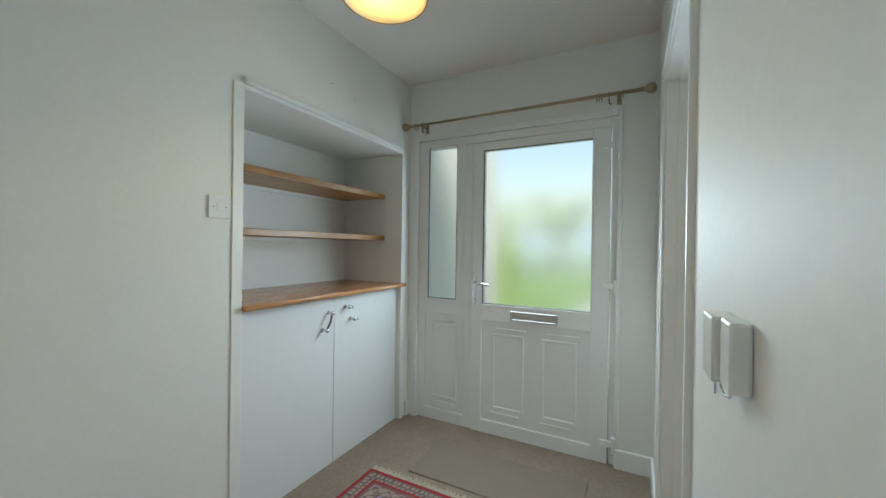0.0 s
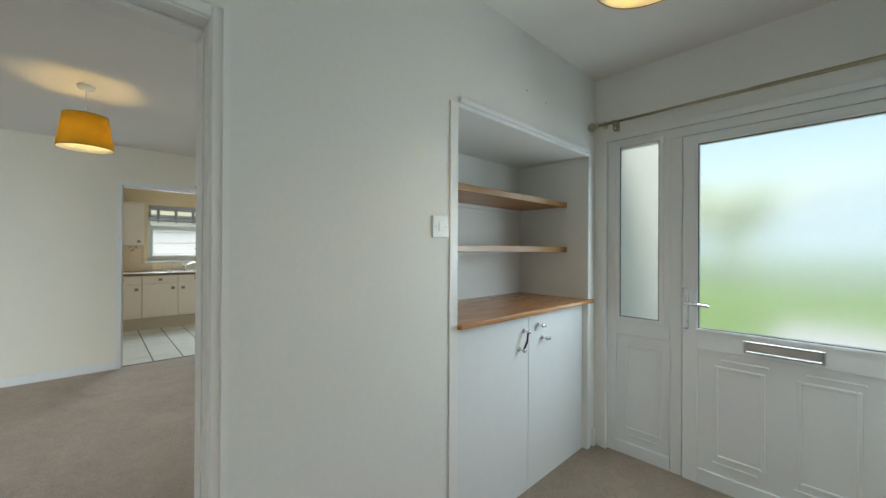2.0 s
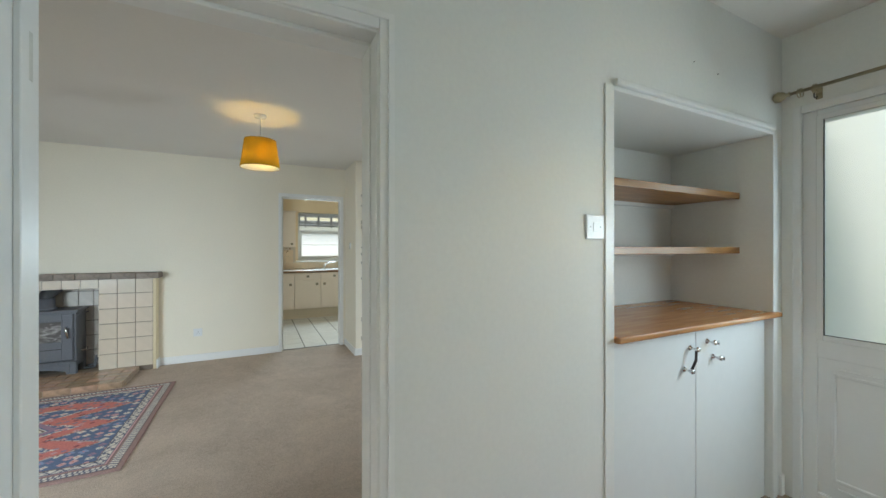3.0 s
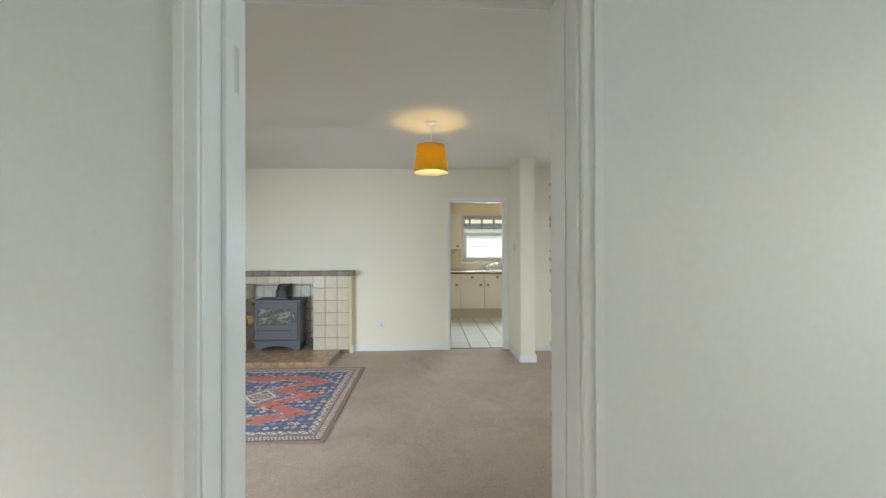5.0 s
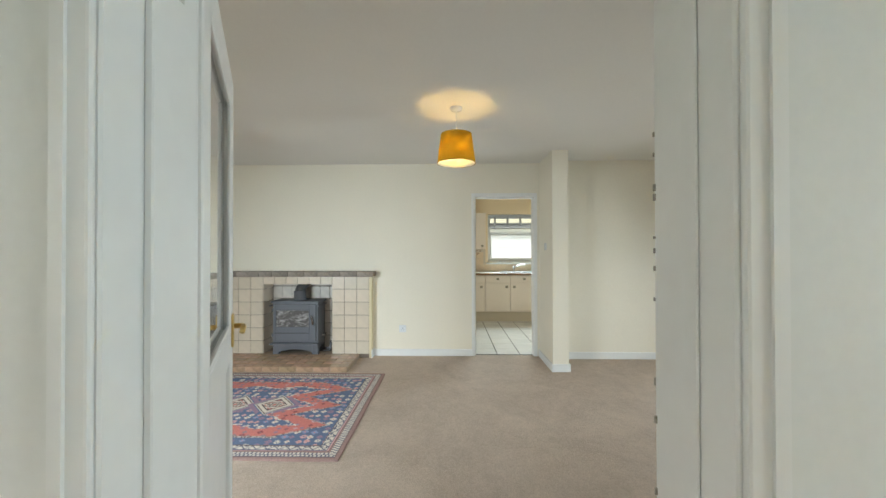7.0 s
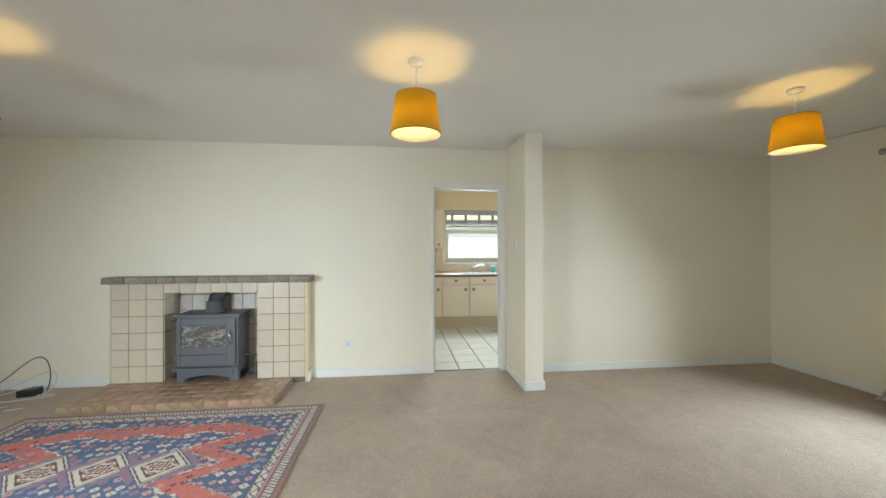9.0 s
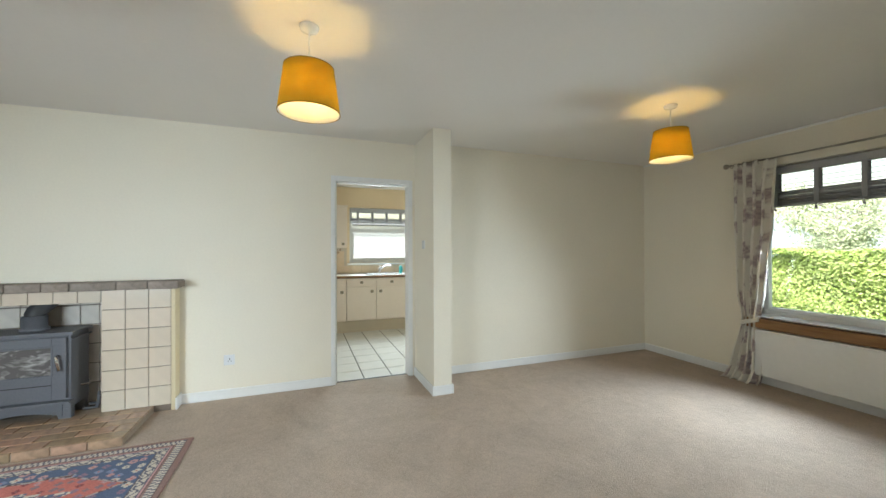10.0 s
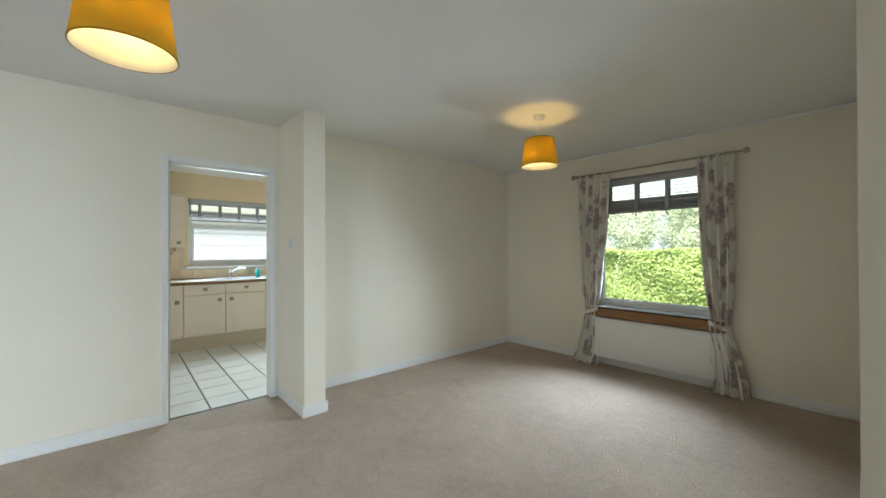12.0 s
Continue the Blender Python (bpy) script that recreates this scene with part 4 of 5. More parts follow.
def carpet_cloth(name, at, length, width, step, paint, label):
    """A woven rug, its knots coloured one by one: length along y, width along x."""
    na, nb = int(length / step), int(width / step)
    verts, cols = [], []
    for i in range(na + 1):
        for j in range(nb + 1):
            a, b = i * step, j * step
            wob = 0.004 * math.sin(a * 5.1) * (j == 0 or j == nb) + 0.003 * math.sin(b * 7) * (i == 0 or i == na)
            z = 0.011 + 0.0012 * math.sin(a * 37 + b * 11) * math.sin(b * 29) - (0.007 if i in (0, na) or j in (0, nb) else 0)
            verts.append((b + wob, -a + wob, z))
            c = paint(a, b)
            k = 0.88 + 0.24 * ((math.sin(i * 12.9898 + j * 78.233) * 43758.5453) % 1)
            cols += [c[0] * k, c[1] * k, c[2] * k, 1]
    base = len(verts)
    m = nb + 1
    faces = [(i * m + j, i * m + j + 1, (i + 1) * m + j + 1, (i + 1) * m + j) for i in range(na) for j in range(nb)][::1]
    edge = [i * m for i in range(na + 1)] + [na * m + j for j in range(1, nb + 1)] + [i * m + nb for i in range(na - 1, -1, -1)] + [j for j in range(nb - 1, 0, -1)]
    for e in edge:
        verts.append((verts[e][0], verts[e][1], 0.0005))
        cols += cols[4 * e:4 * e + 4]
    for k in range(len(edge)):
        k2 = (k + 1) % len(edge)
        faces.append((edge[k2], edge[k], base + k, base + k2))
    me = bpy.data.meshes.new(name)
    me.from_pydata(verts, [], [f[::-1] for f in faces])
    att = me.color_attributes.new("weave", "FLOAT_COLOR", "POINT")
    att.data.foreach_set("color", cols)
    m = material(name + "_wool", (0.3, 0.1, 0.1), 0.95, bump=0.7, bump_scale=380, depth=0.004, spec=0.1)
    va = m.node_tree.nodes.new("ShaderNodeVertexColor")
    va.layer_name = "weave"
    m.node_tree.links.new(va.outputs["Color"], bsdf(m).inputs["Base Color"])
    me.materials.append(m)
    ob = tagged(new(name, me), label, "rug")
    ob.matrix_basis = pose(*at)
    return ob


NAVY, RED, CREAM, MAUVE, PINK, BROWN, SKYB = (0.135, 0.175, 0.275), (0.60, 0.21, 0.18), (0.68, 0.62, 0.54), (0.33, 0.22, 0.29), (0.62, 0.36, 0.36), (0.17, 0.12, 0.12), (0.26, 0.31, 0.47)


def noise2(i, j, k=0.0):
    return (math.sin(i * 127.1 + j * 311.7 + k * 74.7) * 43758.5453) % 1


def flower(a, b, cell, density=0.7):
    """A small star, daisy or leaf in a jittered cell, or None."""
    i, j = math.floor(a / cell), math.floor(b / cell)
    if noise2(i, j) > density:
        return None
    ca, cb = (i + 0.3 + 0.4 * noise2(i, j, 1)) * cell, (j + 0.3 + 0.4 * noise2(i, j, 2)) * cell
    da, db = a - ca, b - cb
    r, th = math.hypot(da, db), math.atan2(db, da)
    kind = noise2(i, j, 3)
    size = cell * (0.30 + 0.14 * noise2(i, j, 4))
    lim = size * (0.6 + 0.4 * abs(math.cos(th * (4 if kind < 0.4 else 2))))
    if r < lim:
        if r < size * 0.25:
            return RED if kind > 0.5 else NAVY
        return (CREAM, PINK, MAUVE, SKYB, CREAM, PINK)[int(kind * 5.99)]
    return None


def border(a, b, length, width, palette):
    """Colour of the bands along the edge, or None inside them."""
    e = min(a, length - a, b, width - b)
    run = b if min(a, length - a) < min(b, width - b) else a
    ground, guard, mid, line = palette
    if e < 0.028:
        return ground
    if e < 0.034:
        return BROWN
    if e < 0.082:
        return CREAM if ((run / 0.026 + (e > 0.058) * 0.5) % 1) < 0.58 and abs((e - 0.034) % 0.024 - 0.012) < 0.010 else line
    if e < 0.098:
        return ground if e < 0.092 else mid
    if e < 0.106:
        return guard
    if e < 0.112:
        return line
    if e < 0.160:
        s = 0.136 + 0.015 * math.sin(run * 2 * math.pi / 0.075)
        return line if abs(e - s) < 0.006 or (abs(e - 0.136) > 0.012 and noise2(int(run / 0.012), int(e / 0.012)) > 0.68) else CREAM
    if e < 0.168:
        return BROWN
    return None


RL, RW = 2.26, 1.635


def big_rug(a, b):
    c = border(a, b, RL, RW, ((0.34, 0.22, 0.20), PINK, BROWN, (0.16, 0.16, 0.21)))
    if c:
        return c
    da, db = a - RL / 2, b - RW / 2
    p, q = da / (RL / 2 - 0.18), db / (RW / 2 - 0.18)
    for k in (-1, 0, 1):
        u, v = abs(da - k * 0.335), abs(db)
        d = u / 0.172 + v / 0.19
        if d < 0.58:
            petal = abs(math.sin(3 * math.atan2(v * 0.9, u + 1e-6) + 9 * d)) < 0.42
            if d < 0.1 or 0.46 < d < 0.5:
                return RED
            return BROWN if petal or noise2(int(u / 0.011), int(v / 0.011)) > 0.74 else CREAM
        if d < 0.66:
            return BROWN
        if d < 0.86:
            return CREAM
        if d < 0.93:
            return BROWN
        if d < 0.99:
            return CREAM
        if d < 1.06:
            return NAVY
        if d < 1.34 and u > 0.06:
            return MAUVE
    peak = abs(((q / 0.56 + 0.5) % 1) - 0.5) * 2
    outer = 0.95 - 0.36 * peak
    ap, aq = abs(p), abs(q)
    step = 0.07 * math.floor(3 * abs(((p / 0.42) % 1) - 0.5) * 2)
    lim_q = 0.84
    inner_p, inner_q = outer - 0.21 - 0.05 * math.floor(2 * ((q * 9) % 1)) * 0.5, 0.58 + step * 0.6
    if ap < outer and aq < lim_q:
        if ap < inner_p - 0.03 and aq < inner_q - 0.03:
            return flower(da + 3, db + 3, 0.062, 0.93) or NAVY
        if ap < inner_p and aq < inner_q:
            return CREAM if noise2(int((da + 3) / 0.014), int((db + 3) / 0.014)) > 0.35 else NAVY
        f = flower(da + 5, db + 5, 0.055, 0.62)
        return ((0.30, 0.09, 0.10), PINK, MAUVE, (0.30, 0.22, 0.24))[int(sum(f) * 997) % 4] if f else RED
    if ap < outer + 0.03 and aq < lim_q + 0.03:
        return (0.46, 0.42, 0.40) if noise2(int((da + 3) / 0.012), int((db + 3) / 0.012)) > 0.4 else BROWN
    return flower(da + 3, db + 3, 0.066, 0.9) or NAVY


DRED = (0.34, 0.035, 0.04)


def red_rug(a, b):
    c = border(a, b, 1.35, 0.82, (DRED, PINK, BROWN, BROWN))
    if c:
        return (0.36, 0.28, 0.22) if c == CREAM else (0.25, 0.10, 0.09) if c == PINK else c
    f = flower(a + 3, b + 3, 0.07, 0.9)
    return (0.36, 0.28, 0.22) if f == CREAM else f or DRED


carpet_cloth("patterned_rug", (-4.885, -0.89, 0.001), RL, RW, 0.0055, big_rug, "large blue and red patterned wool rug on brown carpet")
hall_rug = carpet_cloth("small_rug", (-1.165, 1.62, FH + 0.001), 1.35, 0.82, 0.0075, red_rug, "small dark red patterned rug with a cream fringe")
rng = random.Random(12)
bm = bmesh.new()
for k in range(150):
    x = 0.005 + 0.81 * k / 150
    l = rng.uniform(0.02, 0.045)
    box(bm, x, x + 0.003, 0.0, l, 0.001, 0.006)
part("fringe", bm, material("cream_fringe", (0.55, 0.48, 0.38), 0.9, var=0.2), hall_rug, "cream cotton fringe")
tagged(part("door_mat", boxes((-0.98, -0.11, 1.70, 2.05, FH - 0.004, FH + 0.009), bevel=0.004, seg=1), COIR), "flat brown coir door mat by the front door", "door mat")

# ---- living room window, blind, curtains, radiator ----


def frame_window(name, origin, rz, w, h, label, transom=None):
    """A plastic window in an opening: x along the wall, y outwards, z up from the sill."""
    ob = tagged(new(name), label, "window", "", "structure")
    ob.matrix_basis = pose(*origin, 0, 0, rz)
    f = part("window_frame", ring(0, w, 0, h, 0.055, 0, 0.06, 0.004), UPVC, ob)
    z1 = transom if transom else h - 0.055
    part("sash", ring(0.05, w - 0.05, 0.05, z1, 0.035, -0.012, 0.045, 0.004), UPVC, ob)
    g = part("pane", boxes((0.085, w - 0.085, 0.015, 0.021, 0.085, z1 - 0.035)), CLEAR, ob)
    g.visible_shadow = False
    if transom:
        part("transom", boxes((0.055, w - 0.055, 0, 0.06, transom, transom + 0.05), bevel=0.004), UPVC, ob)
        g = part("pane", boxes((0.055, w - 0.055, 0.015, 0.021, transom + 0.05, h - 0.055)), CLEAR, ob)
        g.visible_shadow = False
    return ob


SLAT = by_piece(material("grey_painted_slat", (0.40, 0.40, 0.42), 0.45, var=0.1, scale=40), 0.08)
TAPE = material("grey_blind_tape", (0.38, 0.38, 0.40), 0.85, var=0.1, scale=120)


def venetian(at, rz, w, open_h, slats, stack, tapes, label):
    """A part-raised wooden blind hung from at (left end of its head rail)."""
    ob = thing("venetian_blind", at, label, "blind", "grey slatted blinds", rz)
    part("head_rail", boxes((0, w, -0.03, 0.03, -0.065, 0), bevel=0.003, seg=1), SLAT, ob)
    for i in range(slats):
        s = piece("slat", (w - 0.01, 0.045, 0.0035), SLAT, ob, (w / 2, 0, -0.065 - open_h * (i + 0.5) / slats), 0.001)
        s.rotation_euler = (radians(11), 0, 0)
    for i in range(stack):
        s = piece("slat", (w - 0.01, 0.05, 0.0045), SLAT, ob, (w / 2, 0.002 * math.sin(i * 2.3), -0.07 - open_h - 0.0085 * i), 0.001)
        s.rotation_euler = (radians(5 * math.sin(i * 1.7)), 0, 0)
    z1 = -0.075 - open_h - 0.0085 * stack
    part("bottom_rail", boxes((0.0, w, -0.027, 0.027, z1 - 0.02, z1), bevel=0.003, seg=1), SLAT, ob)
    for i in range(tapes):
        x = w * (i + 0.5) / tapes
        for y in (-0.031, 0.029):
            part("tape", boxes((x - 0.017, x + 0.017, y, y + 0.002, z1 - 0.022, -0.06)), TAPE, ob)
        part("tape_loop", moved(tube([(0, 0, 0.0), (0, -0.03, -0.012), (0, -0.036, -0.035), (0, -0.02, -0.05)], 0.010, 8), pose(x, -0.008, z1 - 0.005)), TAPE, ob)
    return ob


frame_window("window_1", (WX0, LN + 0.12, WZ0 + 0.01), 0, WX1 - WX0, WZ1 - WZ0 - 0.012, "white plastic living room window", 1.10)
venetian((WX0 + 0.03, LN + 0.075, WZ1 - 0.012), 0, WX1 - WX0 - 0.06, 0.165, 4, 14, 4, "grey slatted wooden blind partly raised in the living room window")
cord = thing("blind_cord", (-3.06, LN - 0.105, 0.56), "white blind cord with a small pull hanging by the window", "cord")
part("string", tube([(0, 0.0, 0.05), (0.004, 0, -0.1), (0, 0, -0.27)], 0.002, 6), UPVC, cord)
part("pull", lathe([(0.004, -0.30), (0.009, -0.295), (0.006, -0.272), (0.003, -0.268)], 10), UPVC, cord)
sill = thing("window_sill", (WX0, LN, WZ0), "brown varnished wooden window board", "window sill")
part("board", boxes((-0.0, WX1 - WX0, 0.0, 0.12, -0.0, 0.012)), SILL_WOOD, sill)
part("nosing", boxes((-0.03, WX1 - WX0 + 0.03, -0.085, -0.001, -0.095, -0.004), bevel=0.006, seg=3), SILL_WOOD, sill, "thick varnished front edge")
part("white_bead", boxes((-0.0, WX1 - WX0, -0.08, 0.118, 0.013, 0.022), bevel=0.003, seg=1), UPVC, sill, "white strip along the frame")
rad = thing("radiator", (-4.20, LN - 0.09, 0.09), "flat white panel radiator under the window", "radiator")
RWD = 1.26
part("front_panel", boxes((0.0, RWD, 0.0, 0.05, 0.0, 0.43), bevel=0.008, seg=3), GLOSS, rad)
part("top_grille", boxes((0.0, RWD, 0.006, 0.06, 0.428, 0.442), bevel=0.003, seg=1), GLOSS, rad)
for x in (-0.02, RWD + 0.02):
    part("pipe", tube([(x, 0.03, -0.09), (x, 0.03, 0.03), (x + (0.02 if x < 0 else -0.02), 0.03, 0.04)], 0.008, 10), CHROME, rad)
    part("valve", moved(lathe([(0.012, 0), (0.016, 0.01), (0.016, 0.05), (0.01, 0.06)], 16), pose(x, 0.03, 0.02)), UPVC, rad)

FABRIC = material("floral_curtain_cotton", (0.62, 0.58, 0.50), 0.9, bump=0.25, bump_scale=300, depth=0.002)
nt = FABRIC.node_tree
co = nt.nodes.new("ShaderNodeTexCoord")
warp = nt.nodes.new("ShaderNodeTexNoise")
warp.inputs["Scale"].default_value, warp.inputs["Detail"].default_value = 9, 4
vor = nt.nodes.new("ShaderNodeTexVoronoi")
vor.inputs["Scale"].default_value = 5.2
addv = nt.nodes.new("ShaderNodeVectorMath")
addv.operation = "MULTIPLY_ADD"
addv.inputs[1].default_value = (0.16, 0.16, 0.16)
petal = nt.nodes.new("ShaderNodeTexNoise")
petal.inputs["Scale"].default_value, petal.inputs["Detail"].default_value = 34, 3
r1 = nt.nodes.new("ShaderNodeValToRGB")
r1.color_ramp.elements[0].position, r1.color_ramp.elements[0].color = 0.37, (0.95, 0.95, 0.95, 1)
r1.color_ramp.elements[1].position, r1.color_ramp.elements[1].color = 0.49, (0, 0, 0, 1)
r2 = nt.nodes.new("ShaderNodeValToRGB")
r2.color_ramp.elements[0].position, r2.color_ramp.elements[0].color = 0.38, (0.36, 0.28, 0.29, 1)
r2.color_ramp.elements[1].position, r2.color_ramp.elements[1].color = 0.66, (0.60, 0.51, 0.48, 1)
mixc = nt.nodes.new("ShaderNodeMixRGB")
mixc.inputs[1].default_value = (0.80, 0.77, 0.69, 1)
nt.links.new(co.outputs["UV"], warp.inputs["Vector"])
nt.links.new(warp.outputs["Color"], addv.inputs[0])
nt.links.new(co.outputs["UV"], addv.inputs[2])
nt.links.new(addv.outputs[0], vor.inputs["Vector"])
nt.links.new(co.outputs["UV"], petal.inputs["Vector"])
nt.links.new(vor.outputs["Distance"], r1.inputs[0])
nt.links.new(petal.outputs["Fac"], r2.inputs[0])
nt.links.new(r1.outputs[0], mixc.inputs[0])
nt.links.new(r2.outputs[0], mixc.inputs[2])
nt.links.new(mixc.outputs[0], bsdf(FABRIC).inputs["Base Color"])


def curtain(at, edges, seed, label, tie_side):
    """A gathered curtain. edges: (z, left x, right x, fold depth) from top to bottom, x from at."""
    ob = thing("curtain", at, label, "curtain", "pair of floral curtains")
    rg = random.Random(seed)
    folds, cols, rows_n = 4, 112, 90
    ph = [rg.uniform(-0.6, 0.6) for _ in range(folds + 2)]
    bm = bmesh.new()
    uv = bm.loops.layers.uv.new("UVMap")
    zs = [e[0] for e in edges]
    grid, uvs = [], {}
    for r in range(rows_n + 1):
        z = zs[0] + (zs[-1] - zs[0]) * r / rows_n
        xl, xr, dp = [float(np.interp(-z, [-v for v in zs], [e[k] for e in edges])) for k in (1, 2, 3)]
        row = []
        for c in range(cols + 1):
            u = c / cols
            k = u * folds
            i = int(k)
            sway = ph[i] * (1 - (k - i)) + ph[i + 1] * (k - i)
            th = 2 * math.pi * k + sway + 0.25 * math.sin(z * 4 + i)
            x = xl + (xr - xl) * u + 0.25 * (xr - xl) / folds * math.sin(2 * th)
            y = -dp * (0.5 + 0.5 * math.sin(th)) - 0.006 * math.sin(9 * z + 5 * u)
            if r > rows_n - 5:
                y -= 0.012 * (r - rows_n + 5) * (0.3 + 0.7 * abs(math.sin(th * 0.7)))
            v = bm.verts.new((x, y, z + (0.012 * math.sin(th) if r == rows_n else 0)))
            uvs[v] = (u * 0.8, z)
            row.append(v)
        grid.append(row)
    for r in range(rows_n):
        for c in range(cols):
            f = bm.faces.new((grid[r][c], grid[r + 1][c], grid[r + 1][c + 1], grid[r][c + 1]))
            f.smooth = True
            for l in f.loops:
                l[uv].uv = uvs[l.vert]
    cl = part("cloth", bm, FABRIC, ob, smooth=True)
    so = cl.modifiers.new("thickness", "SOLIDIFY")
    so.thickness, so.offset = 0.003, 0
    ze = 0.60 - at[2]
    xl, xr = [float(np.interp(-ze, [-v for v in zs], [e[k] for e in edges])) for k in (1, 2)]
    bm = bmesh.new()
    n = 24
    rings = []
    for i in range(n):
        a = 2 * math.pi * i / n
        cx, cy = (xl + xr) / 2 + ((xr - xl) / 2 + 0.006) * math.cos(a), -0.045 + 0.052 * math.sin(a)
        tilt = 0.03 * math.cos(a) * tie_side
        rings.append([bm.verts.new((cx, cy, ze + tilt + d)) for d in (-0.022, -0.008, 0.008, 0.022)])
    for i in range(n):
        a, b = rings[i], rings[(i + 1) % n]
        for k in range(3):
            bm.faces.new((a[k], b[k], b[k + 1], a[k + 1]))
    tuv = bm.loops.layers.uv.new("UVMap")
    for f in bm.faces:
        for l in f.loops:
            l[tuv].uv = (l.vert.co.x * 1.3 + seed, l.vert.co.z + l.vert.co.y * 0.8)
    tb = part("tie_back", bm, FABRIC, ob, "matching fabric tie-back", True)
    so = tb.modifiers.new("thickness", "SOLIDIFY")
    so.thickness, so.offset = 0.004, 0
    return ob


CZ = 2.165
CY = LN - 0.03
curtain((-4.27, CY, CZ), [(0.005, -0.09, 0.275, 0.05), (-0.08, -0.09, 0.27, 0.07), (-0.65, -0.075, 0.24, 0.085), (-0.95, -0.065, 0.20, 0.085), (-1.3, -0.045, 0.165, 0.085), (-1.5, -0.02, 0.13, 0.07), (-1.6, -0.025, 0.13, 0.07), (-1.8, -0.07, 0.14, 0.085), (-2.11, -0.14, 0.15, 0.10), (-2.16, -0.155, 0.15, 0.13)],
        3, "cream curtain with mauve flowers, tied back beside the window", 1)
curtain((-3.02, CY, CZ), [(0.005, -0.15, 0.15, 0.05), (-0.08, -0.15, 0.13, 0.07), (-0.9, -0.115, 0.135, 0.085), (-1.3, -0.075, 0.12, 0.085), (-1.48, -0.05, 0.10, 0.07), (-1.58, -0.06, 0.10, 0.07), (-1.8, -0.02, 0.16, 0.085), (-2.13, -0.02, 0.24, 0.10), (-2.16, -0.02, 0.25, 0.12)],
        6, "cream curtain with mauve flowers, tied back and flared at the floor", -1)
STEEL = material("brushed_pewter_rod", (0.42, 0.39, 0.33), 0.35, 1.0, var=0.1, scale=40)
curtain_rod((-4.40, LN - 0.07, 2.165), (-2.83, LN - 0.07, 2.165), LN, "pewter curtain rod above the living room window", STEEL, [0.02 + 0.035 * i for i in range(8)] + [1.24 + 0.035 * i for i in range(9)])

# ---- kitchen ----
KT = by_piece(material("white_ceramic_floor_tile", (0.74, 0.72, 0.68), 0.12, var=0.04, scale=8), 0.03)
structure("floor_kitchen", boxes((KX, LW - 0.06, -1.0, 2.9, -0.1, -0.008)), material("grey_floor_grout", (0.13, 0.12, 0.11), 0.9, var=0.2), "white tiled kitchen floor with grey joints", "floor")
kf = bpy.data.objects["floor_kitchen"]
KITCHEN_TILE = 0.2875
CREAM_UNIT = material("cream_unit_front", (0.82, 0.69, 0.58), 0.35, var=0.02, scale=20)
PLINTH = material("beige_plinth", (0.58, 0.48, 0.36), 0.5, var=0.04)
PEWTER = material("pewter_knob", (0.30, 0.25, 0.18), 0.4, 0.9, var=0.2, scale=90)
UX = -7.87


def base_unit(y0, y1, label, knob_left, wide_drawer=True):
    ob = thing("base_unit", (UX, y0, 0), label, "kitchen unit", "kitchen base units")
    w = y1 - y0
    part("carcass", boxes((-0.57, -0.02, 0.002, w - 0.002, 0.18, 0.862)), CREAM_UNIT, ob)
    part("plinth", boxes((-0.5, -0.05, 0.0, w, -0.008, 0.18)), PLINTH, ob, "beige plinth")
    d = part("door", boxes((-0.018, 0, 0.003, w - 0.003, 0.19, 0.718), bevel=0.002, seg=1), CREAM_UNIT, ob)
    ky = 0.07 if knob_left else w - 0.07
    part("knob", boxes((0.0, 0.022, ky - 0.024, ky + 0.024, 0.625, 0.67), bevel=0.006), PEWTER, d, "square pewter knob")
    dr = part("drawer", boxes((-0.018, 0, 0.003, w - 0.003, 0.728, 0.858), bevel=0.002, seg=1), CREAM_UNIT, ob)
    part("knob", boxes((0.0, 0.022, w / 2 - 0.024, w / 2 + 0.024, 0.775, 0.815), bevel=0.006), PEWTER, dr, "square pewter knob")
    return ob


cream_unit_label = "cream kitchen base unit with pewter knobs"
for y0, y1, left in ((-0.55, -0.05, True), (-0.05, 0.448, False), (0.448, 0.92, False), (0.92, 1.43, True), (1.43, 1.93, True), (1.93, 2.43, False), (2.43, 2.9, True)):
    base_unit(y0, y1, cream_unit_label, left)
wt = thing("kitchen_worktop", (UX, -0.55, 0.866), "pale kitchen worktop with a dark wooden front edge", "worktop")
PALE_TOP = material("pale_speckled_worktop", (0.62, 0.56, 0.48), 0.3, var=0.15, scale=240)
part("top", boxes((-0.58, 0.0, 0, 3.45, 0, 0.036)), PALE_TOP, wt)
part("front_edge", boxes((0.0, 0.022, 0, 3.45, -0.002, 0.038), bevel=0.005), wood("dark_edge_wood", (0.14, 0.06, 0.02), (0.24, 0.11, 0.04), "Y"), wt, "dark wooden edge")
STEEL_SINK = material("stainless_steel", (0.62, 0.62, 0.62), 0.25, 1.0)
sink = thing("sink", (-8.12, 1.28, 0.905), "stainless steel sink with drainer", "sink")
part("rim", ring(-0.5, 0.5, -0.2, 0.2, 0.03, 0, 0.006, 0.002), STEEL_SINK, sink).matrix_basis = pose(0, 0, 0.003, 90, 0, 90)
part("bowl", boxes((-0.17, 0.17, -0.47, 0.47, -0.001, 0.002)), STEEL_SINK, sink)
tap = thing("tap", (-8.33, 1.06, 0.902), "chrome mixer tap with a slanted lever", "tap")
part("base", lathe([(0.026, 0), (0.026, 0.012), (0.02, 0.02), (0.02, 0.09), (0.012, 0.1)], 20), CHROME, tap, smooth=True)
part("spout", tube([(0, 0, 0.06), (0.05, 0.05, 0.12), (0.1, 0.12, 0.15), (0.12, 0.18, 0.145), (0.12, 0.185, 0.13)], 0.012, 12), CHROME, tap, smooth=True)
